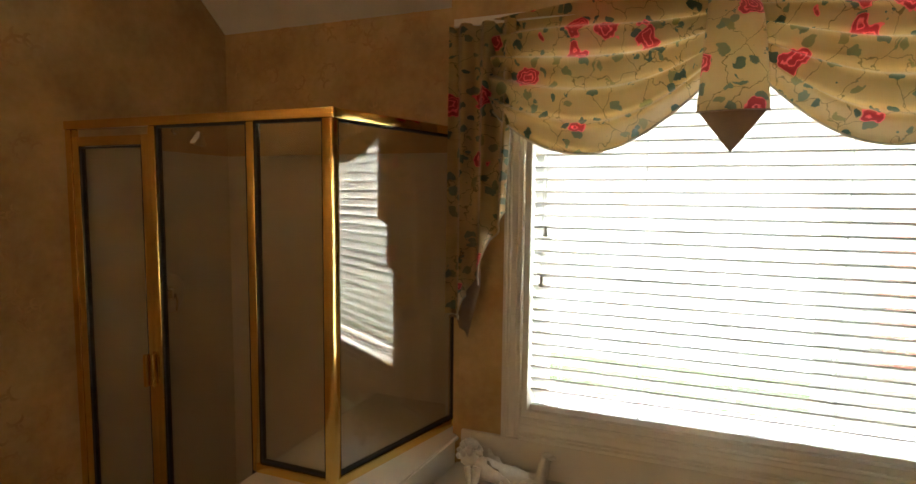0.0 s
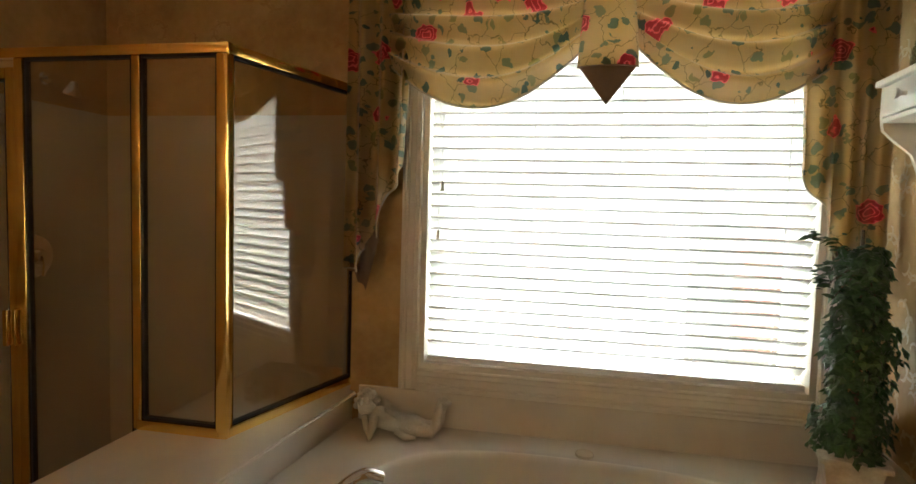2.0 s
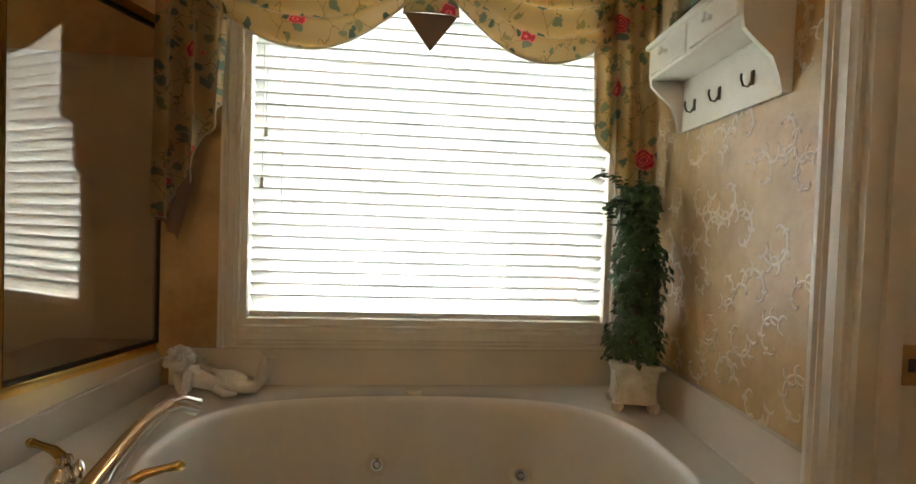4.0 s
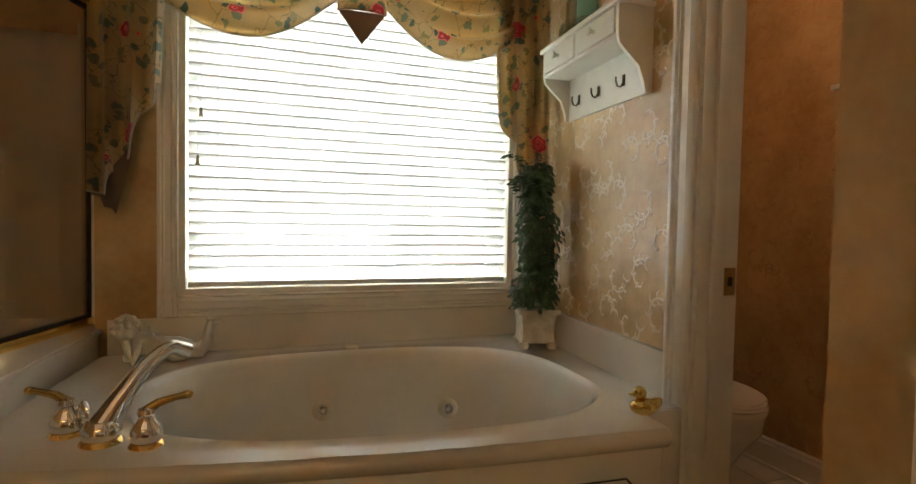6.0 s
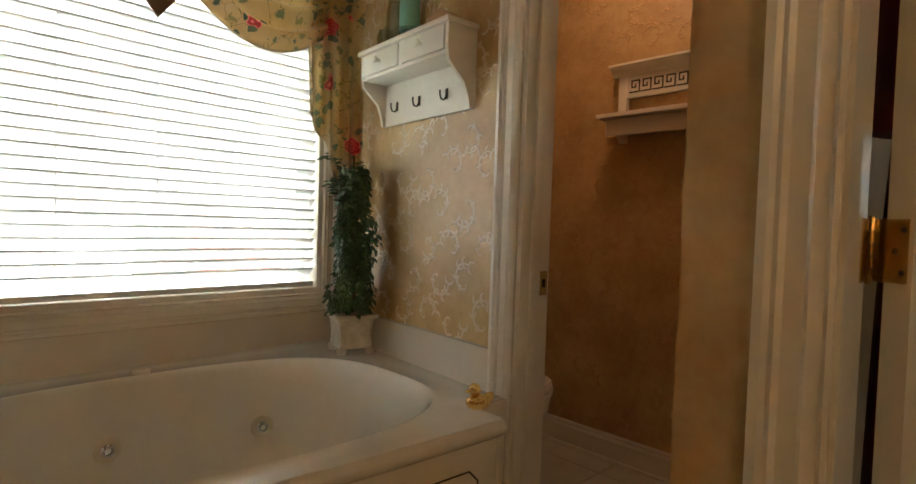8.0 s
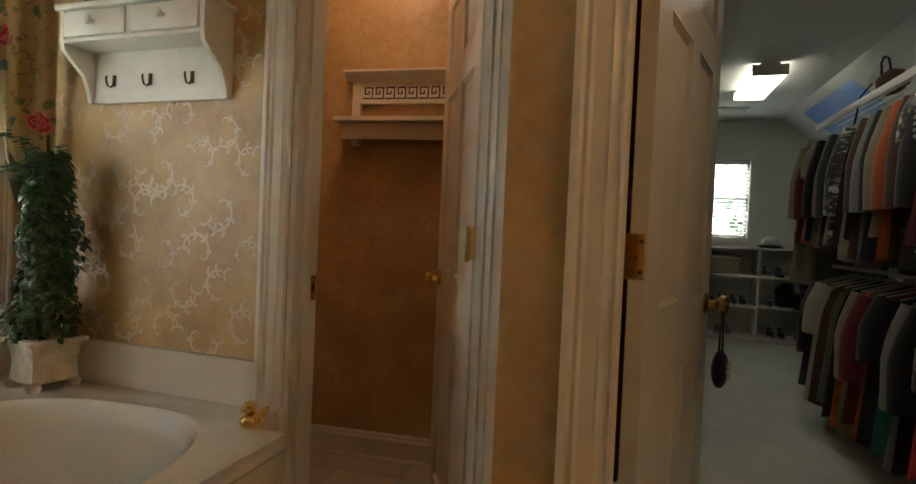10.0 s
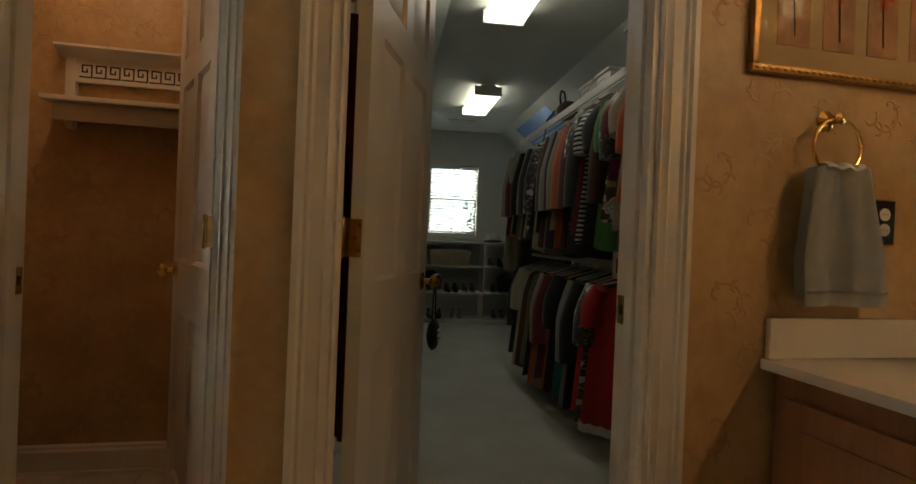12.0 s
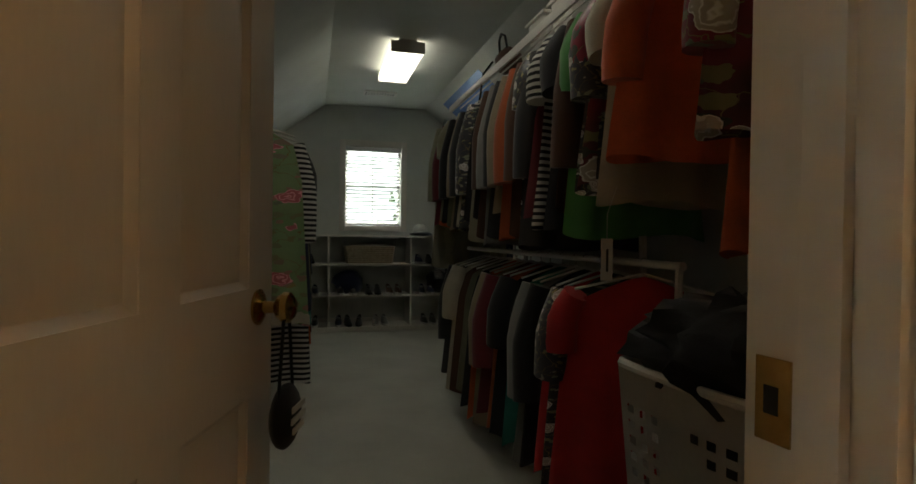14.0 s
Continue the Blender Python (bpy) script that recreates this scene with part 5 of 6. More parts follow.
part("crown_moulding", prism([(x, z + 0.3) for x, z in crown], -0.01, 0.65, "y"), TRIM, gs)
for k in range(9):
    y = 0.085 + k * 0.054
    b2 = bmesh.new()
    for a, c, z0, z1 in ((0, 0.006, 0.225, 0.275), (0.006, 0.042, 0.269, 0.275), (0.036, 0.042, 0.24, 0.269), (0.018, 0.036, 0.24, 0.246), (0.018, 0.024, 0.246, 0.258), (0.0, 0.05, 0.219, 0.225)):
        bm_box(b2, -0.0295, -0.0275, y + a, y + c, z0, z1)
    part("greek_key", b2, GASKET, gs, "dark greek key cut-out")

# ---- door wall: towel ring, towel, outlet, picture, vanity ----
ring = thing("towel_ring", "polished brass towel ring on a wall post", "towel ring", pose(DOORW_X, -0.925, 1.412))
part("rosette", lathe([(0.0, 0), (0.027, 0), (0.028, 0.005), (0.02, 0.01), (0.011, 0.014), (0.011, 0.04), (0.015, 0.046), (0, 0.052)], 22), GOLD, ring, at=pose(0, 0, 0, 0, -90))
part("ring_hoop", tube([(-0.04, 0.07 * math.cos(a), -0.07 + 0.07 * math.sin(a)) for a in (k * 2 * math.pi / 40 for k in range(40))], 0.0045, 10, closed=True), GOLD, ring)
tw = thing("hand_towel", "grey textured hand towel folded through the ring", "towel", pose(DOORW_X - 0.04, -0.925, 1.285))


def towel_fn(u, v, o=0.0):
    w = 0.085 + 0.048 * min(1, v * 1.5)
    y = (0.5 - u) * 2 * w
    x = -0.012 - 0.016 * math.sin(u * 9 + 1.0) * (0.4 + 0.6 * v) - 0.005 * math.sin(u * 23 + 2 * v) * (1 - 0.5 * v) + o
    return (x, y - 0.02 * v, 0.0 - 0.335 * v + 0.012 * math.cos((u - 0.5) * 3) * (1 - v))


for o, ln in ((-0.012, 1.0), (0.02, 0.96)):
    bm = bm_grid(lambda u, v: towel_fn(u, v * ln, o), 36, 40)
    bmesh.ops.solidify(bm, geom=bm.faces[:], thickness=0.006)
    part("towel_fold", bm, TOWEL, tw, smooth=70)
part("towel_top", bm_grid(lambda u, v: (-0.012 + 0.02 * math.cos(v * math.pi), (0.5 - u) * 0.11, 0.0 + 0.014 * math.sin(v * math.pi) + 0.004 * math.sin(u * 14)), 20, 8), TOWEL, tw, smooth=70)
for z in (0.30,):
    part("towel_band", bm_grid(lambda u, v: tuple(Vector(towel_fn(u, 0.89 + 0.02 * v, -0.0165))), 36, 2), CLOTHS["grey"], tw)
out = thing("wall_outlet", "black and brass wall plate with a white duplex outlet", "outlet", pose(DOORW_X, -1.115, 1.165))
part("plate", box(-0.006, 0, -0.037, 0.037, -0.06, 0.06, 0.003), GOLD, out, "brass edged plate")
part("face", box(-0.008, -0.005, -0.033, 0.033, -0.056, 0.056, 0.001), BLACKPL, out)
for z in (0.02, -0.02):
    r = part("receptacle", lathe([(0.0, 0), (0.0165, 0), (0.0165, 0.002), (0.0, 0.0025)], 20), PLASTIC, out, "white socket", at=pose(-0.008, 0, z, 0, -90))
    for y in (-0.006, 0.006):
        part("slot", box(-0.001, 0.001, y - 0.001, y + 0.001, 0.0, 0.004), GASKET, r)
pic = thing("framed_picture", "gilt framed set of botanical prints", "picture", pose(DOORW_X, -0.69, 1.515))
PW, PH = 0.62, 0.46
part("backing", box(-0.008, -0.001, -PW + 0.012, -0.012, 0.012, PH - 0.012), MAT1, pic, "tan mat board")
for y0, y1, z0, z1 in ((-PW, 0, 0, 0.02), (-PW, 0, PH - 0.02, PH), (-PW, -PW + 0.02, 0.02, PH - 0.02), (-0.02, 0, 0.02, PH - 0.02)):
    part("frame_moulding", box(-0.022, -0.001, y0, y1, z0, z1, 0.005), GILT, pic)
for k in range(30):
    part("rope_bead", blob(bmesh.new(), (-0.022, -0.012 - k * 0.0205, 0.01), (0.004, 0.009, 0.005), 8, 5), GILT, pic)
for k in range(4):
    y = -0.075 - k * 0.135
    pr = part("print", box(-0.0095, -0.008, y - 0.095, y, 0.075, 0.36), PRINT1, pic, "rust botanical print")
    part("stalk", tube([(-0.010, y - 0.05, 0.1), (-0.010, y - 0.045, 0.2), (-0.010, y - 0.055, 0.32)], 0.002, 5), CLOTHS["brown"], pr)
    for j in range(4):
        part("petal", blob(bmesh.new(), (-0.010, y - 0.05 + 0.02 * math.cos(j * 1.6), 0.24 + 0.025 * math.sin(j * 1.6)), (0.001, 0.014, 0.02), 8, 5), CLOTHS["rust"], pr)
GLAZE = glass_mat("picture_glass", (0.97, 0.97, 0.95), ior=1.09)
gl = part("glazing", box(-0.0165, -0.0145, -PW + 0.02, -0.02, 0.02, PH - 0.02), GLAZE, pic)
gl.visible_shadow = False

VY0, VY1 = -1.58, -0.775
vt = thing("vanity_countertop", "cream cultured marble vanity top with side splash", "countertop", pose(0, 0, 0))
part("top", box(-1.2, DOORW_X - 0.003, VY0, VY1 + 0.015, 0.785, 0.812, 0.006), MARBLE, vt)
part("side_splash", box(DOORW_X - 0.022, DOORW_X - 0.002, VY0, VY1 + 0.003, 0.8125, 0.914, 0.005), MARBLE, vt)
part("back_splash", box(-1.2, DOORW_X - 0.023, VY0 - 0.018, VY0 + 0.002, 0.8125, 0.914, 0.005), MARBLE, vt)
vc = thing("vanity_cabinet", "reddish oak vanity cabinet with panel doors", "cabinet", pose(0, 0, 0))
part("body", box(-1.18, DOORW_X - 0.02, VY0, VY1 - 0.02, 0.09, 0.784), OAK, vc)
part("toe_kick", box(-1.18, DOORW_X - 0.02, VY0, VY1 - 0.09, 0.0, 0.09), OAK, vc)
for k in range(3):
    x1 = DOORW_X - 0.06 - k * 0.5
    d = part("cabinet_door", box(x1 - 0.44, x1, VY1 - 0.02, VY1 - 0.002, 0.13, 0.73, 0.004), OAK, vc)
    part("raised_panel", box(x1 - 0.38, x1 - 0.06, VY1 - 0.002, VY1 + 0.004, 0.19, 0.67, 0.004), OAK, d)
    kn = part("cabinet_knob", lathe([(0, 0), (0.006, 0), (0.006, 0.012), (0.014, 0.02), (0.01, 0.028), (0, 0.029)], 14), GOLD, d, "brass knob")
    kn.matrix_basis = pose(x1 - 0.4, VY1 - 0.002, 0.6, -90)
# mirror and light bar over the vanity
mir = thing("wall_mirror", "plate mirror over the vanity", "mirror", pose(0, -1.6, 0))
mm = surface("mirror_silver", (0.86, 0.87, 0.87), (0.9, 0.9, 0.9), rough=0.01, metal=1.0, bump=0)
part("mirror_plate", box(-1.15, 0.5, 0.001, 0.008, 0.93, 1.95), mm, mir)
lb = thing("vanity_light_bar", "brass bar with round warm bulbs over the mirror", "light fixture", pose(-0.95, -1.6, 2.08))
part("bar", box(-0.82, 0.82, 0.001, 0.03, -0.05, 0.05, 0.006), GOLD, lb)
for k in range(8):
    x = -0.7 + k * 0.2
    b = part("bulb", blob(bmesh.new(), (x, 0.085, 0), (0.045, 0.045, 0.045), 16, 10), BULB, lb, "lit globe bulb")
    part("socket", lathe([(0.02, 0), (0.022, 0.02), (0.018, 0.03)], 14), GOLD, b, at=pose(x, 0.028, 0, -90))

# ---- closet shell ----
def shell(bm):
    bmesh.ops.transform(bm, matrix=CL, verts=bm.verts[:])
    return bm


CU0, CU1 = -0.02, 6.02
VL, VR = 1.25, -2.4
setting("floor_closet", shell(box(-0.02, CU1 + 0.1, VR - 0.1, VL + 0.1, -0.08, -0.009)), CARPET, "grey-beige cut pile carpet", "carpet")
bm = bmesh.new()
for u0, u1, v0, v1, z0, z1 in ((CU1, CU1 + 0.14, VR, -0.91, 0, 2.6), (CU1, CU1 + 0.14, -0.27, VL, 0, 2.6), (CU1, CU1 + 0.14, -0.91, -0.27, 0, 1.16), (CU1, CU1 + 0.14, -0.91, -0.27, 2.07, 2.6)):
    bm_box(bm, u0, u1, v0, v1, z0, z1)
setting("wall_closet_end", shell(bm), GREYWALL, "pale grey gable wall with a small window", "wall")
prof = [(VL, 0.0), (VL, 1.52), (-0.04, 2.52), (-1.19, 2.54), (VR, 1.58), (VR, 0.0)]
ply = [(VL + 0.1, 0.0), (VL + 0.1, 1.6), (0.0, 2.64), (-1.23, 2.66), (VR - 0.1, 1.66), (VR - 0.1, 0.0)]


CUL = 1.5                            # the left bay starts behind the toilet room


def slab(i, j, u0):
    return shell(prism([prof[i], prof[j], ply[j], ply[i]], u0, CU1, "x"))


setting("wall_closet_left", slab(0, 1, CUL), GREYWALL, "pale grey knee wall", "wall")
setting("wall_closet_right", slab(4, 5, CU0), GREYWALL, "pale grey knee wall", "wall")
bm = prism([prof[1], prof[2], ply[2], ply[1]], CUL, CU1, "x")
bm_box(bm, -0.02, CUL, -0.04, 0.6, 2.52, 2.64)
prism([prof[2], prof[3], ply[3], ply[2]], CU0, CU1, "x", bm)
prism([prof[3], prof[4], ply[4], ply[3]], CU0, CU1, "x", bm)
setting("ceiling_closet", shell(bm), GREYWALL, "pale grey sloped attic ceiling", "ceiling")
setting("wall_closet_front", shell(box(CUL - 0.06, CUL, 0.45, VL, 0, 2.6)), GREYWALL, "pale grey wall behind the toilet room", "wall")
setting("wall_closet_front_south", shell(box(-0.03, 0.03, VR, -0.45, 0, 2.6)), GREYWALL, "pale grey wall beside the closet door", "wall")
setting("wall_closet_partition", shell(box(0.03, 3.5, -1.5, -1.4, 0, 2.35)), GREYWALL, "pale grey wall behind the hanging rails", "wall")
setting("baseboard_closet", shell(box(CU1 - 0.015, CU1 - 0.001, -1.9, VL, 0, 0.1, 0.003)), TRIM, "white baseboard", "baseboard")

cw = tagged(thing("window_2", "", "", CL @ pose(CU1, -0.59, 0, 0, 0, -90)), "small white framed closet window", "window", kind="structure")
for a, c, z0, z1 in ((-0.385, -0.32, 1.095, 2.14), (0.32, 0.385, 1.095, 2.14), (-0.32, 0.32, 2.07, 2.14), (-0.32, 0.32, 1.095, 1.16)):
    part("window_frame", box(a, c, -0.018, -0.001, z0, z1, 0.004), TRIM, cw)
for a, c, z0, z1 in ((-0.318, -0.285, 1.163, 2.067), (0.285, 0.318, 1.163, 2.067), (-0.285, 0.285, 1.163, 1.2), (-0.285, 0.285, 2.03, 2.067), (-0.285, 0.285, 1.6, 1.635), (-0.01, 0.01, 1.2, 1.6), (-0.01, 0.01, 1.635, 2.03)):
    part("sash", box(a, c, 0.07, 0.11, z0, z1, 0.003), TRIM, cw)
pn = part("pane", box(-0.285, 0.285, 0.088, 0.092, 1.2, 2.03), CLEAR, cw)
pn.visible_shadow = False
venetian("closet_blind", 0.625, 1.165, 2.065, 0.043, 0.045, -20, CL @ pose(CU1 + 0.03, -0.59, 0, 0, 0, -90), "white slatted blind with open slats", (-0.2, 0.2))

# fluorescent ceiling boxes and vent


def ceiling_box(u, label, v=-0.6):
    t = thing("ceiling_light", label, "ceiling light", CL @ pose(u, v, 2.535), "closet ceiling lights")
    part("housing", box(-0.42, 0.42, -0.07, 0.07, -0.05, 0, 0.006), PLASTIC, t)
    part("diffuser", box(-0.415, 0.415, -0.125, 0.125, -0.105, -0.045, 0.012), DIFFUSER, t, "lit ribbed diffuser")
    for s in (-1, 1):
        part("end_cap", box(s * 0.4165, s * 0.43, -0.13, 0.13, -0.108, -0.02, 0.004), PLASTIC, t)
    return t


ceiling_box(4.15, "lit fluorescent box light on the closet ceiling")
ceiling_box(1.62, "lit fluorescent box light on the closet ceiling", -0.38)
vent = thing("ceiling_vent", "white louvred ceiling vent", "vent", CL @ pose(5.35, -0.58, 2.523))
part("plate", box(-0.075, 0.075, -0.17, 0.17, -0.008, 0.004, 0.002), TRIM, vent)
for k in range(11):
    part("louvre", box(-0.05, 0.05, -0.003, 0.003, -0.016, -0.002), GASKET, vent, at=pose(0, -0.14 + k * 0.028, 0, 25))

# shoe shelves under the window
unit = thing("shoe_shelf", "white open cubby shelf along the gable wall", "shelf unit", CL @ pose(5.62, 0, 0))
V = (-1.62, -0.975, -0.09, 0.55)
for z in (0.04, 0.38, 0.72, 1.03):
    part("shelf_board", box(0, 0.37, V[0], V[-1], z, z + 0.02, 0.002), TRIM, unit)
for v in V:
    for z0, z1 in ((0.06, 0.38), (0.40, 0.72), (0.74, 1.03)):
        part("divider", box(0.002, 0.368, v - 0.009, v + 0.009, z0, z1), TRIM, unit)
part("kick", box(0.03, 0.36, V[0], V[-1], 0, 0.04), TRIM, unit)


def shoe(m, c, label):
    t = thing("shoe", label, "shoe", m, "shoes on the shelf")
    part("sole", prism([(0.04 * math.sin(a) * (1 + 0.15 * math.cos(a)), 0.13 * math.cos(a)) for a in (k * 2 * math.pi / 20 for k in range(20))], 0, 0.022, "z"), CLOTHS["white"] if c != "black" else BLACKPL, t)
    bm = bm_grid(lambda u, v: (0.037 * math.sin(u * 6.283) * (1 - 0.35 * v), 0.125 * math.cos(u * 6.283) * (1 - 0.4 * v) - 0.035 * v, 0.022 + (0.045 + 0.035 * (1 - math.cos(u * 6.283)) * 0.5) * v ** 0.7), 20, 6, close_u=True)
    part("upper", bm, CLOTHS[c], t, smooth=60)
    part("tongue", blob(bmesh.new(), (0, -0.01, 0.075), (0.02, 0.05, 0.014), 10, 6), CLOTHS["grey"] if c != "black" else CLOTHS["black"], t)
    return t


rng = random.Random(3)
for z, vs, cs in ((0.061, (-1.52, -1.42, -1.25, -1.15, -0.70, -0.60, -0.42, -0.3, -0.2, 0.05, 0.15, 0.3), ("black", "black", "charcoal", "charcoal", "grey", "grey", "black", "black", "navy", "charcoal", "white", "black")),
                  (0.401, (-1.5, -1.4, -1.22, -1.12, -0.85, -0.75, -0.62, -0.52, -0.35, -0.22, 0.05, 0.18, 0.35), ("black", "black", "navy", "navy", "brown", "brown", "black", "black", "charcoal", "charcoal", "navy", "black", "black")),
                  (0.741, (-1.5, -1.38, -1.2, -1.08, 0.1, 0.22), ("black", "charcoal", "black", "navy", "black", "brown"))):
    for v, c in zip(vs, cs):
        shoe(CL @ pose(5.74, v, z, 0, 0, 90 + rng.uniform(-8, 8)), c, "pair half of %s shoes on the cubby shelf" % c)
for v, w, c in ((-0.3, 0.16, "navy"), (-1.3, 0.12, "black")):
    b = part("folded_bag", blob(bmesh.new(), (0, 0, 0.13), (0.13, w, 0.13), 16, 10, rough=0.3), CLOTHS[c], None, smooth=60)
    b.matrix_basis = CL @ pose(5.8, v, 0.40)
    tagged(b, "dark soft bag slumped on the cubby shelf", "bag")
bk = thing("wicker_basket", "pale wicker basket lined with cloth", "basket", CL @ pose(5.79, -0.53, 0.741))
for r in range(9):
    z = 0.012 + r * 0.021
    ring_pts = []
    for k in range(64):
        a = k * 2 * math.pi / 64
        c, s = math.cos(a), math.sin(a)
        kk = 1 / max(abs(c), abs(s)) ** 0.8
        w = 1 + 0.12 * r / 9
        ring_pts.append((0.105 * c * kk * w + 0.003 * math.cos(k * math.pi / 2 + r * math.pi), 0.25 * s * kk * w + 0.003 * math.sin(k * math.pi / 2 + r * math.pi), z))
    part("wicker_band", tube(ring_pts, 0.0105, 6, closed=True), WICKER, bk)
part("basket_bottom", box(-0.1, 0.1, -0.24, 0.24, 0.001, 0.012), WICKER, bk)
part("cloth_liner", blob(bmesh.new(), (0, 0, 0.185), (0.115, 0.275, 0.028), 20, 8, rough=0.2), CLOTHS["cream"], bk, "cream cloth liner", 60)
cap = thing("baseball_cap", "white cap resting on a dark cap", "cap", CL @ pose(5.78, -1.10, 1.051))
part("dark_brim", blob(bmesh.new(), (-0.03, 0, 0.02), (0.15, 0.13, 0.02), 18, 8), CLOTHS["black"], cap)
part("crown", bm_grid(lambda u, v: (0.095 * math.cos(u * 6.283) * math.cos(v * 1.5), 0.09 * math.sin(u * 6.283) * math.cos(v * 1.5), 0.035 + 0.105 * math.sin(v * 1.5)), 24, 8, close_u=True), CLOTHS["white"], cap, smooth=70)
part("brim", blob(bmesh.new(), (-0.11, -0.02, 0.045), (0.075, 0.075, 0.008), 16, 6), CLOTHS["white"], cap)
wb = thing("wicker_bin", "small brown wicker bin with blue cap on top", "basket", CL @ pose(5.78, -1.45, 1.051))
part("bin", lathe([(0.0, 0), (0.06, 0), (0.075, 0.13), (0.07, 0.13), (0.055, 0.01), (0, 0.01)], 20), WICKER, wb)
part("blue_cap", blob(bmesh.new(), (-0.01, 0.03, 0.17), (0.1, 0.09, 0.075), 16, 10), CLOTHS["blue"], wb, "blue baseball cap")

# poster on the right slope
sl = math.degrees(math.atan2(2.54 - 1.58, 2.4 - 1.19))


def poster_mat():
    m, nt, ns, b = nodes_of("landscape_print")
    v = coords(nt)
    sep = nt.nodes.new("ShaderNodeSeparateXYZ")
    nt.links.new(v, sep.inputs[0])
    n = add(nt, "ShaderNodeTexNoise", Scale=5.0, Detail=6.0)
    nt.links.new(v, n.inputs["Vector"])
    ad = nt.nodes.new("ShaderNodeMath")
    ad.operation = "MULTIPLY_ADD"
    nt.links.new(n.outputs["Fac"], ad.inputs[0])
    ad.inputs[1].default_value = 0.25
    nt.links.new(sep.outputs["Y"], ad.inputs[2])
    r = ramp(nt, [(0.12, (0.10, 0.16, 0.04)), (0.28, (0.04, 0.10, 0.08)), (0.36, (0.35, 0.50, 0.65)), (0.5, (0.12, 0.28, 0.66)), (1.0, (0.04, 0.12, 0.45))])
    nt.links.new(ad.outputs[0], r.inputs["Fac"])
    nt.links.new(r.outputs[0], b.inputs["Base Color"])
    b.inputs["Roughness"].default_value = 0.35
    return m


po = part("landscape_poster", box(-0.65, 0.65, 0.0, 0.62, 0.002, 0.005), poster_mat(), None)
po.matrix_basis = CL @ pose(4.75, -1.24, 2.494) @ pose(0, 0, 0, 0, 0, 180) @ pose(0, 0.51, -0.405, 180 - sl, 0, 0)
tagged(po, "blue sky landscape poster on the sloped ceiling", "poster")

# rails, wire shelf and boxes
RV, RZ = -1.0, 1.9
rail = thing("wire_shelf", "white wire shelf with a hanging rail", "closet shelf", CL @ pose(0, 0, 0))
part("rail_rod", tube([(0.2, RV, RZ), (3.45, RV, RZ)], 0.013, 10), PLASTIC, rail)
for k in range(9):
    part("wire", tube([(0.2, RV + 0.12 - k * 0.06, RZ + 0.07), (3.45, RV + 0.12 - k * 0.06, RZ + 0.07)], 0.004, 6), PLASTIC, rail)
part("front_lip", box(0.2, 3.45, RV + 0.13, RV + 0.142, RZ + 0.03, RZ + 0.075, 0.003), PLASTIC, rail)
for u in (0.24, 1.3, 2.4, 3.43):
    part("rail_post", tube([(u, RV - 0.04, 0.0), (u, RV - 0.04, RZ + 0.06)], 0.014, 8), PLASTIC, rail)
low = thing("lower_rail", "white lower hanging rail", "closet rail", CL @ pose(0, 0, 0))
LZ = 0.97
part("rail_rod", tube([(1.0, RV + 0.02, LZ), (3.4, RV + 0.02, LZ)], 0.013, 10), PLASTIC, low)
for u in (1.02, 3.38):
    part("rail_post", tube([(u, RV + 0.02, 0.0), (u, RV + 0.02, LZ)], 0.012, 8), PLASTIC, low)
left = thing("left_rail", "white hanging rail along the knee wall", "closet rail", CL @ pose(0, 0, 0))
LV, LRZ = 0.36, 1.62
part("rail_rod", tube([(2.3, LV, LRZ), (5.1, LV, LRZ)], 0.013, 10), PLASTIC, left)
for u in (2.32, 5.08):
    part("rail_post", tube([(u, LV, 0.0), (u, LV, LRZ)], 0.012, 8), PLASTIC, left)
far = thing("far_rail", "white hanging rail at the gable end", "closet rail", CL @ pose(0, 0, 0))
part("rail_rod", tube([(4.1, -1.62, 1.52), (5.55, -1.62, 1.52)], 0.013, 10), PLASTIC, far)
for u in (4.12, 5.53):
    part("rail_post", tube([(u, -1.62, 0.0), (u, -1.62, 1.52)], 0.012, 8), PLASTIC, far)


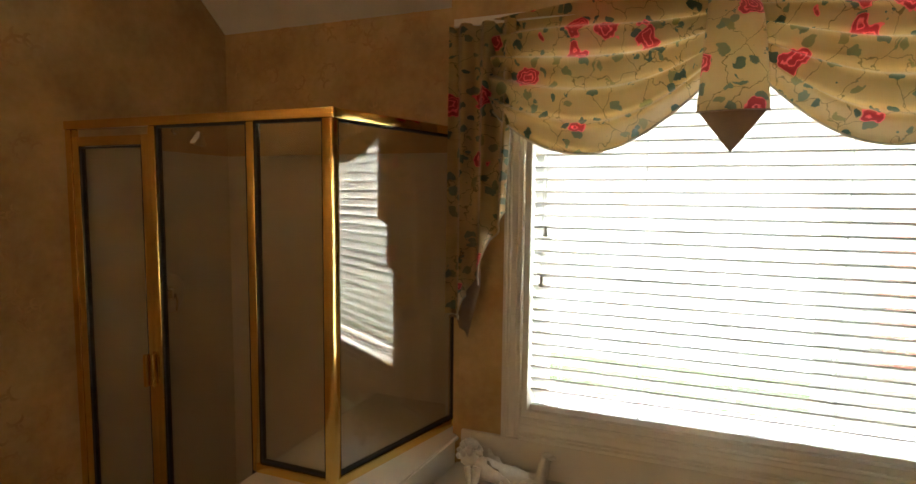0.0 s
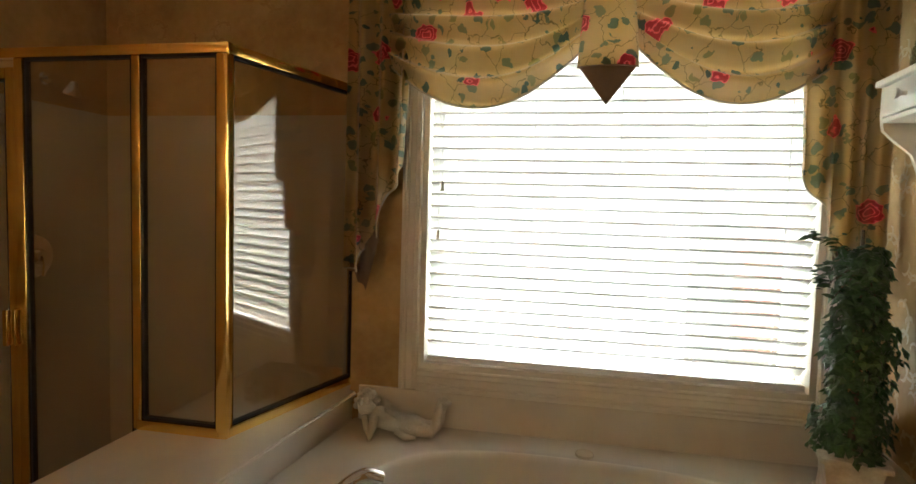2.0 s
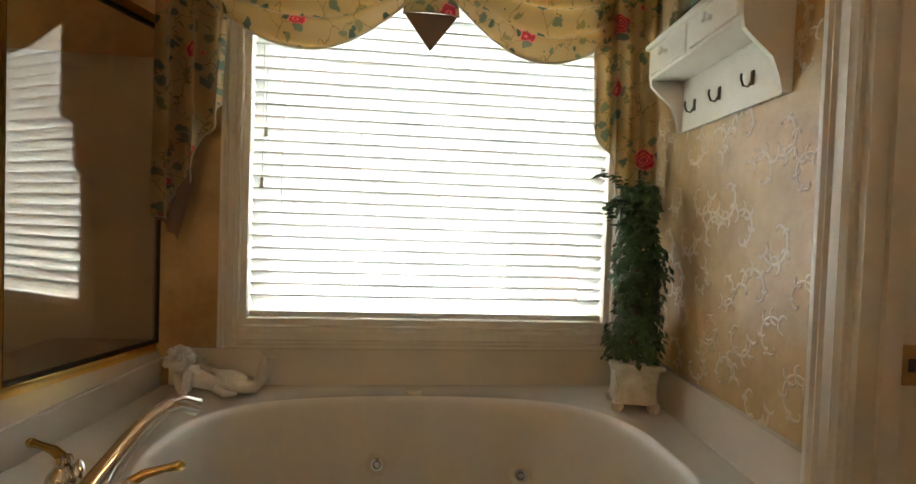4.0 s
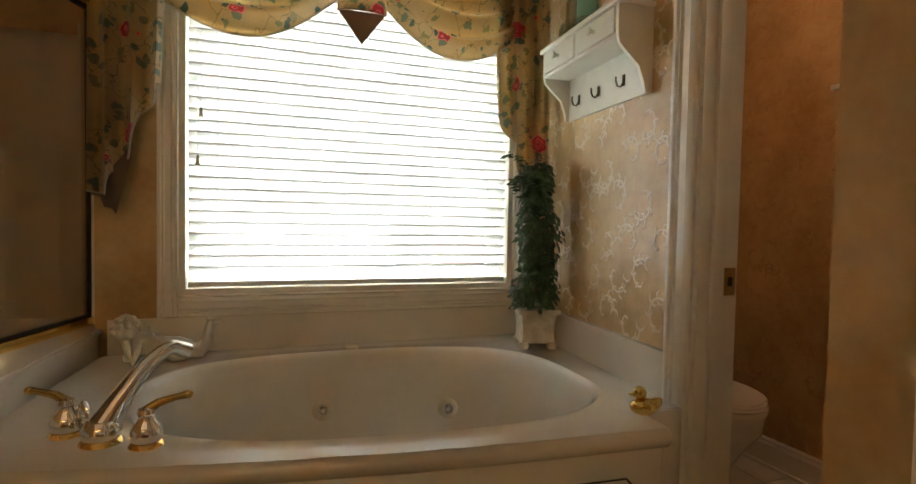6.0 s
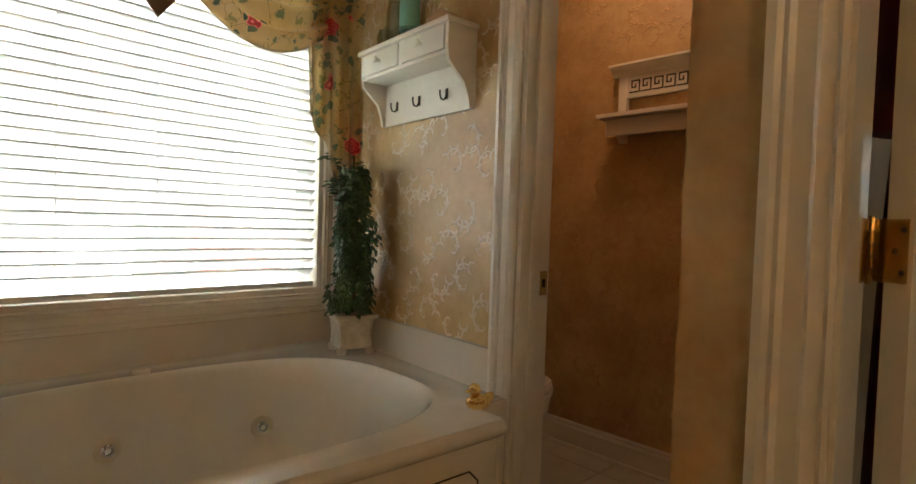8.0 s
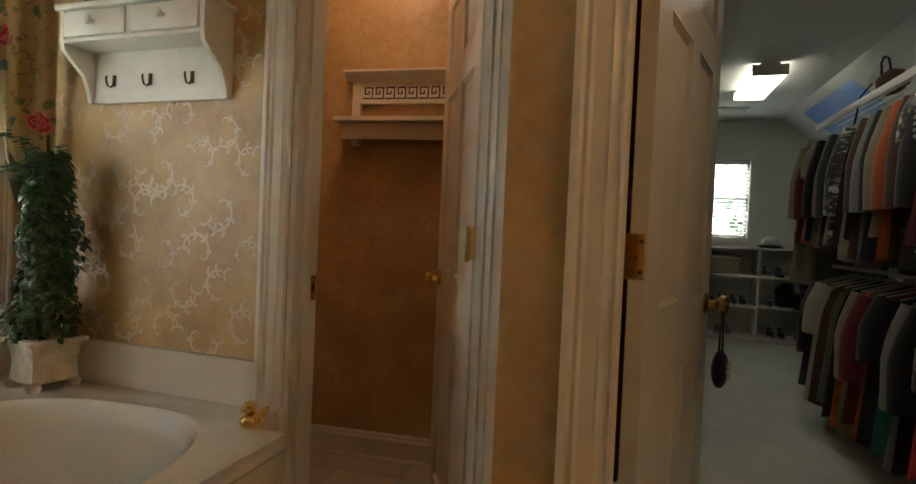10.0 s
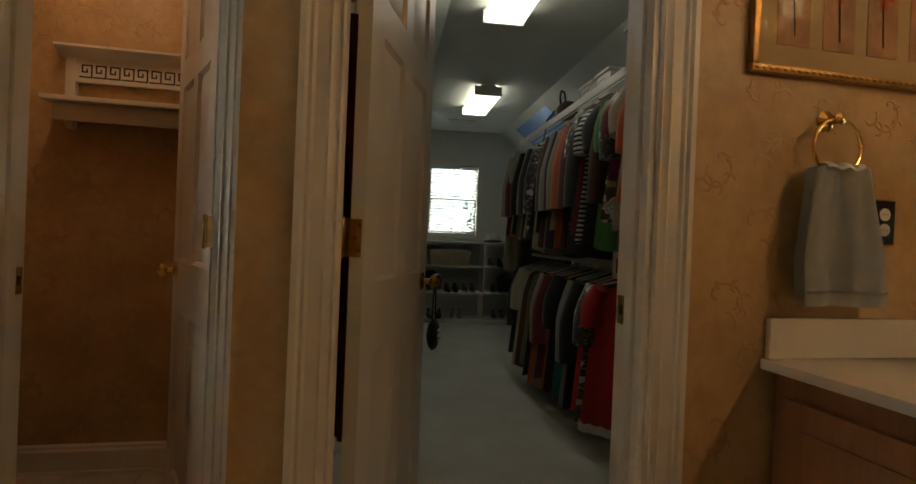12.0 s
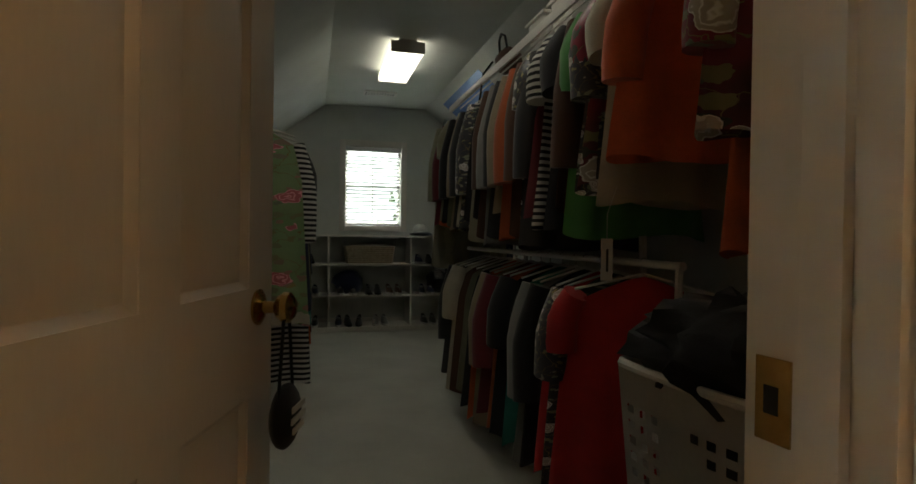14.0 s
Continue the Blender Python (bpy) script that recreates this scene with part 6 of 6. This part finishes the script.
def garment(u, v, z, width, length, c, sleeve, seed, label, flare=0.06, hem=None, thick=0.035, turn=None):
    """A garment on a hanger, hung across a rail at height z; local x along the rail, y across it."""
    rng = random.Random(seed)
    t = thing("hanging_garment", label, "clothes", CL @ pose(u, v, z, 0, 0, rng.uniform(-7, 7) if turn is None else turn), "clothes on the rails")
    hk = [(0, 0.0, -0.03 + 0.0), (0, 0.0, -0.01), (0, 0.012, 0.012), (0, 0.0, 0.02), (0, -0.012, 0.012)]
    part("hanger_hook", tube([(x, y, zz - 0.002) for x, y, zz in hk], 0.002, 5), CHROME, t)
    part("hanger_bar", tube([(0, -width * 0.45, -0.095), (0, 0, -0.035), (0, width * 0.45, -0.095)], 0.005, 6), PLASTIC, t)
    ph, f2, lean = rng.uniform(0, 6), rng.uniform(1.5, 3.2), rng.uniform(-0.02, 0.02)

    def body(uu, vv):
        a = uu * 2 * math.pi
        half = width * 0.5 * (0.86 + 0.14 * min(1, vv * 5)) + flare * vv
        y = half * math.cos(a)
        sh_drop = 0.09 * abs(math.cos(a)) ** 1.3 * (1 - vv)
        zz = -0.045 - sh_drop - length * vv + 0.012 * math.sin(3 * a + ph) * vv
        th = thick * (0.45 + 0.75 * vv)
        x = th * math.sin(a) * (0.55 + 0.45 * abs(math.sin(a))) + 0.016 * math.sin(f2 * y * 18 + ph) * min(1, vv * 2) + lean * vv
        return (x, y, zz)

    part("cloth_body", bm_grid(body, 36, 16, close_u=True), CLOTHS[c], t, smooth=80)
    if sleeve:
        for s in (-1, 1):
            pts, rad = [], []
            for k in range(7):
                w = k / 6
                pts.append((0.012 * math.sin(w * 5 + ph), s * (width * 0.44 + 0.05 * min(1, w * 2.2)), -0.11 - sleeve * w))
                rad.append(0.036 + 0.024 * math.sin(math.pi * (0.15 + 0.5 * w)))
            part("sleeve", tube(pts, rad, 12), CLOTHS[c], t, smooth=80)
    if hem:
        part("hem_trim", bm_grid(lambda uu, vv: tuple(Vector(body(uu, 0.94 + 0.06 * vv)) * 1.0 + Vector((0.004 * math.sin(uu * 6.283), 0.006 * math.cos(uu * 6.283), 0.005 * math.sin(uu * 120)))), 60, 3, close_u=True), CLOTHS[hem], t, "pale lace hem", 80)
    return t


WORDS = {"bold": "red, black and white printed", "print": "black and cream printed", "stripe": "black and white striped", "shift": "pink and green floral"}
rng = random.Random(21)
seq = ["orange", "wine", "cream", "print", "green", "brown", "black", "stripe", "wine", "charcoal", "print", "brown", "rust", "tan", "black", "olive", "grey", "brown", "charcoal", "khaki", "black", "print", "cream", "charcoal", "tan", "olive", "black", "khaki"]
for k, (u, v, w, ln, c, sl2) in enumerate(((0.66, -1.04, 0.44, 0.56, "bold", 0.3), (0.76, -1.10, 0.30, 0.84, "orange", 0), (0.95, RV, 0.44, 0.58, "orange", 0.3), (1.03, RV, 0.40, 0.55, "stripe", 0), (1.10, RV, 0.42, 0.70, "cream", 0.2), (1.17, RV, 0.42, 0.64, "bold", 0.2), (1.22, RV, 0.42, 0.66, "print", 0.3), (1.28, RV, 0.40, 0.80, "green", 0.25))):
    garment(u, v, RZ, w, ln, c, sl2, 80 + k, "%s top hanging on the upper rail" % WORDS.get(c, c))
u = 1.36
k = 5
while u < 3.3:
    c = seq[k % len(seq)]
    ln = {"orange": 0.74, "cream": 0.74, "green": 0.78, "wine": 0.72}.get(c, rng.uniform(0.68, 0.86))
    garment(u, RV, RZ, 0.42, ln, c, rng.choice((0, 0.22, 0.5, 0.5)) if c not in ("cream",) else 0, 100 + k, "%s top hanging on the upper rail" % WORDS.get(c, c))
    u += rng.uniform(0.06, 0.10)
    k += 1
seq2 = ["red", "print", "red", "black", "grey", "teal", "black", "rust", "wine", "tan", "orange", "black", "olive", "brown", "cream", "charcoal", "grey", "khaki", "cream"]
u = 1.2
k = 0
while u < 2.95:
    c = seq2[k % len(seq2)]
    garment(u, RV + 0.02, LZ, 0.42 if k else 0.5, rng.uniform(0.70, 0.84) if k else 0.80, c, 0.2 if k == 0 else rng.choice((0, 0.3, 0.45)), 200 + k, "%s garment hanging on the lower rail" % WORDS.get(c, c), hem="white" if k == 0 else None, thick=0.045, turn=-38 if k == 0 else None)
    u += rng.uniform(0.085, 0.13) + (0.08 if k == 0 else 0)
    k += 1
garment(2.42, LV + 0.01, LRZ, 0.46, 0.97, "shift", 0, 300, "pink and green floral shift dress with scalloped hem", flare=0.05, hem="cream")
u = 2.55
for k, c in enumerate(["stripe", "black", "navy", "teal", "rust", "navy", "charcoal", "black", "olive", "navy", "brown", "black", "charcoal", "blue", "black"]):
    garment(u, LV, LRZ, 0.44, rng.uniform(0.8, 1.25) if k > 1 else 1.28, c, rng.choice((0.3, 0.5)), 310 + k, "%s garment hanging on the knee wall rail" % WORDS.get(c, c))
    u += rng.uniform(0.12, 0.2)
for k, c in enumerate(["navy", "charcoal", "blue", "navy", "black", "charcoal", "navy", "black"]):
    garment(4.35 + k * 0.14, -1.60, 1.52, 0.5, rng.uniform(0.75, 0.95), c, 0.55, 340 + k, "%s jacket hanging at the gable end" % c)
fg = garment(3.38, RV, RZ, 0.46, 1.02, "khaki", 0.5, 360, "khaki coat in a clear dry-cleaning bag")
part("dry_cleaning_bag", bm_grid(lambda a, v: (0.055 * math.sin(a * 6.283) + 0.008 * math.sin(v * 30 + a * 20), (0.2 + 0.06 * min(1, v * 4)) * math.cos(a * 6.283), -0.03 - 1.12 * v), 30, 24, close_u=True), FILM, fg, "clear plastic film", 70)

# a dark red robe on a wall hook behind the open door
hk2 = thing("wall_hook", "brass robe hook on the closet wall", "hook", pose(1.03, 0.36, 1.77))
part("hook_arm", tube([(0, -0.002, 0.0), (0, -0.06, -0.012), (0, -0.105, 0.0), (0, -0.112, 0.018)], 0.005, 8), OLDBRASS, hk2)
garment(0.345, 0.41, 1.765, 0.34, 1.2, "wine", 0.4, 370, "dark red robe hanging behind the closet door", flare=0.02, thick=0.03, turn=94)

# boxes and bag on the wire shelf
for u0, du, w, h, m2, lb2 in ((0.75, 0.5, 0.32, 0.24, CARD, "grey translucent storage box with a lid"), (1.3, 0.42, 0.3, 0.26, CARD, "grey translucent storage box with a lid"), (1.85, 0.22, 0.28, 0.13, PLASTIC, "white storage box with a printed label"), (2.12, 0.22, 0.28, 0.13, PLASTIC, "white storage box with a printed label")):
    t = thing("storage_box", lb2, "storage box", CL @ pose(u0, RV - 0.1, RZ + 0.0745), "boxes on the wire shelf")
    bm = bm_grid(lambda a, v: ((du / 2) * (0.9 + 0.1 * v) * max(-1, min(1, 1.3 * math.cos(a * 6.283))), (w / 2) * (0.9 + 0.1 * v) * max(-1, min(1, 1.3 * math.sin(a * 6.283))), h * v), 32, 4, close_u=True)
    part("box_body", bm, m2, t, smooth=40)
    part("box_floor", box(-du * 0.42, du * 0.42, -w * 0.42, w * 0.42, 0.0, 0.006), m2, t)
    part("box_lid", box(-du / 2 - 0.008, du / 2 + 0.008, -w / 2 - 0.008, w / 2 + 0.008, h, h + 0.018, 0.006), m2, t)
    if m2 is PLASTIC:
        part("label_outline", tube([(-0.05, w / 2 * 0.97, 0.04), (0.05, w / 2 * 0.97, 0.04), (0.05, w / 2 * 0.985, 0.1), (-0.05, w / 2 * 0.985, 0.1)], 0.002, 5, closed=True), CLOTHS["tan"], t, "tan label border")
hb = thing("handbag", "brown leather handbag with a looped handle", "handbag", CL @ pose(2.55, RV + 0.02, RZ + 0.0755))
part("bag_body", blob(bmesh.new(), (0, 0, 0.07), (0.12, 0.07, 0.07), 18, 10, rough=0.15), CLOTHS["brown"], hb, smooth=60)
part("bag_handle", tube([(-0.06, 0.03, 0.12), (-0.05, 0.04, 0.19), (0, 0.045, 0.215), (0.05, 0.04, 0.19), (0.06, 0.03, 0.12)], 0.007, 8), CLOTHS["black"], hb)
part("bag_strap", tube([(0.1, 0.06, 0.09), (0.12, 0.11, 0.02), (0.13, 0.13, -0.15), (0.12, 0.125, -0.22)], 0.006, 8), CLOTHS["black"], hb)

# laundry basket with dark clothes near the door
lbk = thing("laundry_basket", "white plastic laundry basket with square holes", "laundry basket", CL @ pose(0.62, -0.86, 0.0, 0, 0, 6))
H0, H1 = 0.0, 0.75


def bask(a, z):
    w = 0.15 + 0.05 * z / H1
    c, s = math.cos(a), math.sin(a)
    k2 = 1 / max(abs(c), abs(s)) ** 0.75
    return Vector((w * c * k2 * 1.15, w * s * k2, z))


NA, NZ = 72, 40
bm = bmesh.new()
grid = [[bm.verts.new(bask(2 * math.pi * i / NA, H1 * j / NZ)) for j in range(NZ + 1)] for i in range(NA)]
for i in range(NA):
    for j in range(NZ):
        if 6 < j < 36 and j % 2 == 0 and i % 2 == 0 and (i // 2 + j // 2) % 9 < 7 and i % 18 not in (0, 16):
            continue
        bm.faces.new((grid[i][j], grid[(i + 1) % NA][j], grid[(i + 1) % NA][j + 1], grid[i][j + 1]))
bmesh.ops.solidify(bm, geom=bm.faces[:], thickness=0.003)
part("basket_wall", bm, PLASTIC, lbk, smooth=40)
part("basket_rim", tube([bask(2 * math.pi * i / 60, H1) for i in range(60)], 0.011, 8, closed=True), PLASTIC, lbk)
part("basket_floor", box(-0.15, 0.15, -0.14, 0.14, 0.002, 0.01), PLASTIC, lbk)
pile = part("dark_garment", blob(bmesh.new(), (0, 0, 0), (0.24, 0.21, 0.12), 28, 16, rough=0.5), CLOTHS["black"], None, smooth=70)
pile.matrix_basis = CL @ pose(0.62, -0.86, 0.79, 4, -6, 10)
tagged(pile, "dark clothes heaped in the laundry basket", "clothes")
fill = part("dark_sweater", blob(bmesh.new(), (0, 0, 0.40), (0.15, 0.13, 0.36), 24, 14, rough=0.2), CLOTHS["charcoal"], None, smooth=70)
fill.matrix_basis = CL @ pose(0.62, -0.86, 0.02, 0, 0, 6)
tagged(fill, "dark sweater bundled inside the laundry basket", "clothes")
tag = thing("price_tag", "white paper garment tag on a cord", "tag", CL @ pose(1.02, -0.74, 0.0))
part("tag_card", box(-0.002, 0.002, -0.018, 0.018, 0.93, 1.05), PAPER, tag)
part("tag_cord", tube([(0, 0, 1.05), (0, 0.0, 1.12), (0, -0.03, 1.2)], 0.001, 5), CLOTHS["white"], tag)
part("tag_print", box(-0.003, -0.0018, -0.004, 0.003, 0.955, 1.02), INK, tag)

# small cushion hanging from the closet door knob
m_d = pose(0.68, 0.215, 0, 0, 0, ang)
pl = thing("hanging_pillow", "small black lettered pillow hung from the knob", "pillow", m_d @ pose(0.65, -0.05, 0.74))
part("pillow_body", blob(bmesh.new(), (0, 0, 0), (0.055, 0.022, 0.055), 16, 10), CLOTHS["black"], pl, smooth=70)
part("ribbon", tube([(-0.035, 0, 0.04), (-0.012, 0.0, 0.18), (0.0, 0.0, 0.192), (0.012, 0.0, 0.18), (0.035, 0, 0.04)], 0.003, 6), CLOTHS["black"], pl)
for k, (z, w) in enumerate(((0.018, 0.032), (0.0, 0.036), (-0.018, 0.028))):
    part("letter_bar", box(-w, w, -0.024, -0.021, z - 0.005, z + 0.005), PAPER, pl, "pale unreadable lettering")

# toilet room lamp
tl2 = thing("ceiling_lamp", "small round warm ceiling lamp", "ceiling light", pose(1.55, 1.3, CEIL_Z))
part("lamp_base", lathe([(0.0, 0), (0.11, 0), (0.11, -0.02), (0.0, -0.02)], 24), GOLD, tl2)
part("lamp_bowl", lathe([(0.1, -0.02), (0.095, -0.05), (0.06, -0.08), (0, -0.09)], 24), glow("lamp_bowl_glow", (1.0, 0.60, 0.33), 14), tl2)

# floor tiles: the toilet room and the strip in front of the vanity
me = mesh_of("tile", box(-0.1485, 0.1485, -0.1485, 0.1485, -0.004, 0.004, 0.002), TILE)
for i in range(4):
    for j in range(6):
        shared("tile", me, toilet_floor, pose(1.11 + i * 0.302, 0.62 + j * 0.302, -0.001))
fl = bpy.data.objects["floor"]
for i in range(9):
    for j in range(10):
        shared("tile", me, fl, pose(-1.69 + i * 0.302, -1.45 + j * 0.302, 0.001))
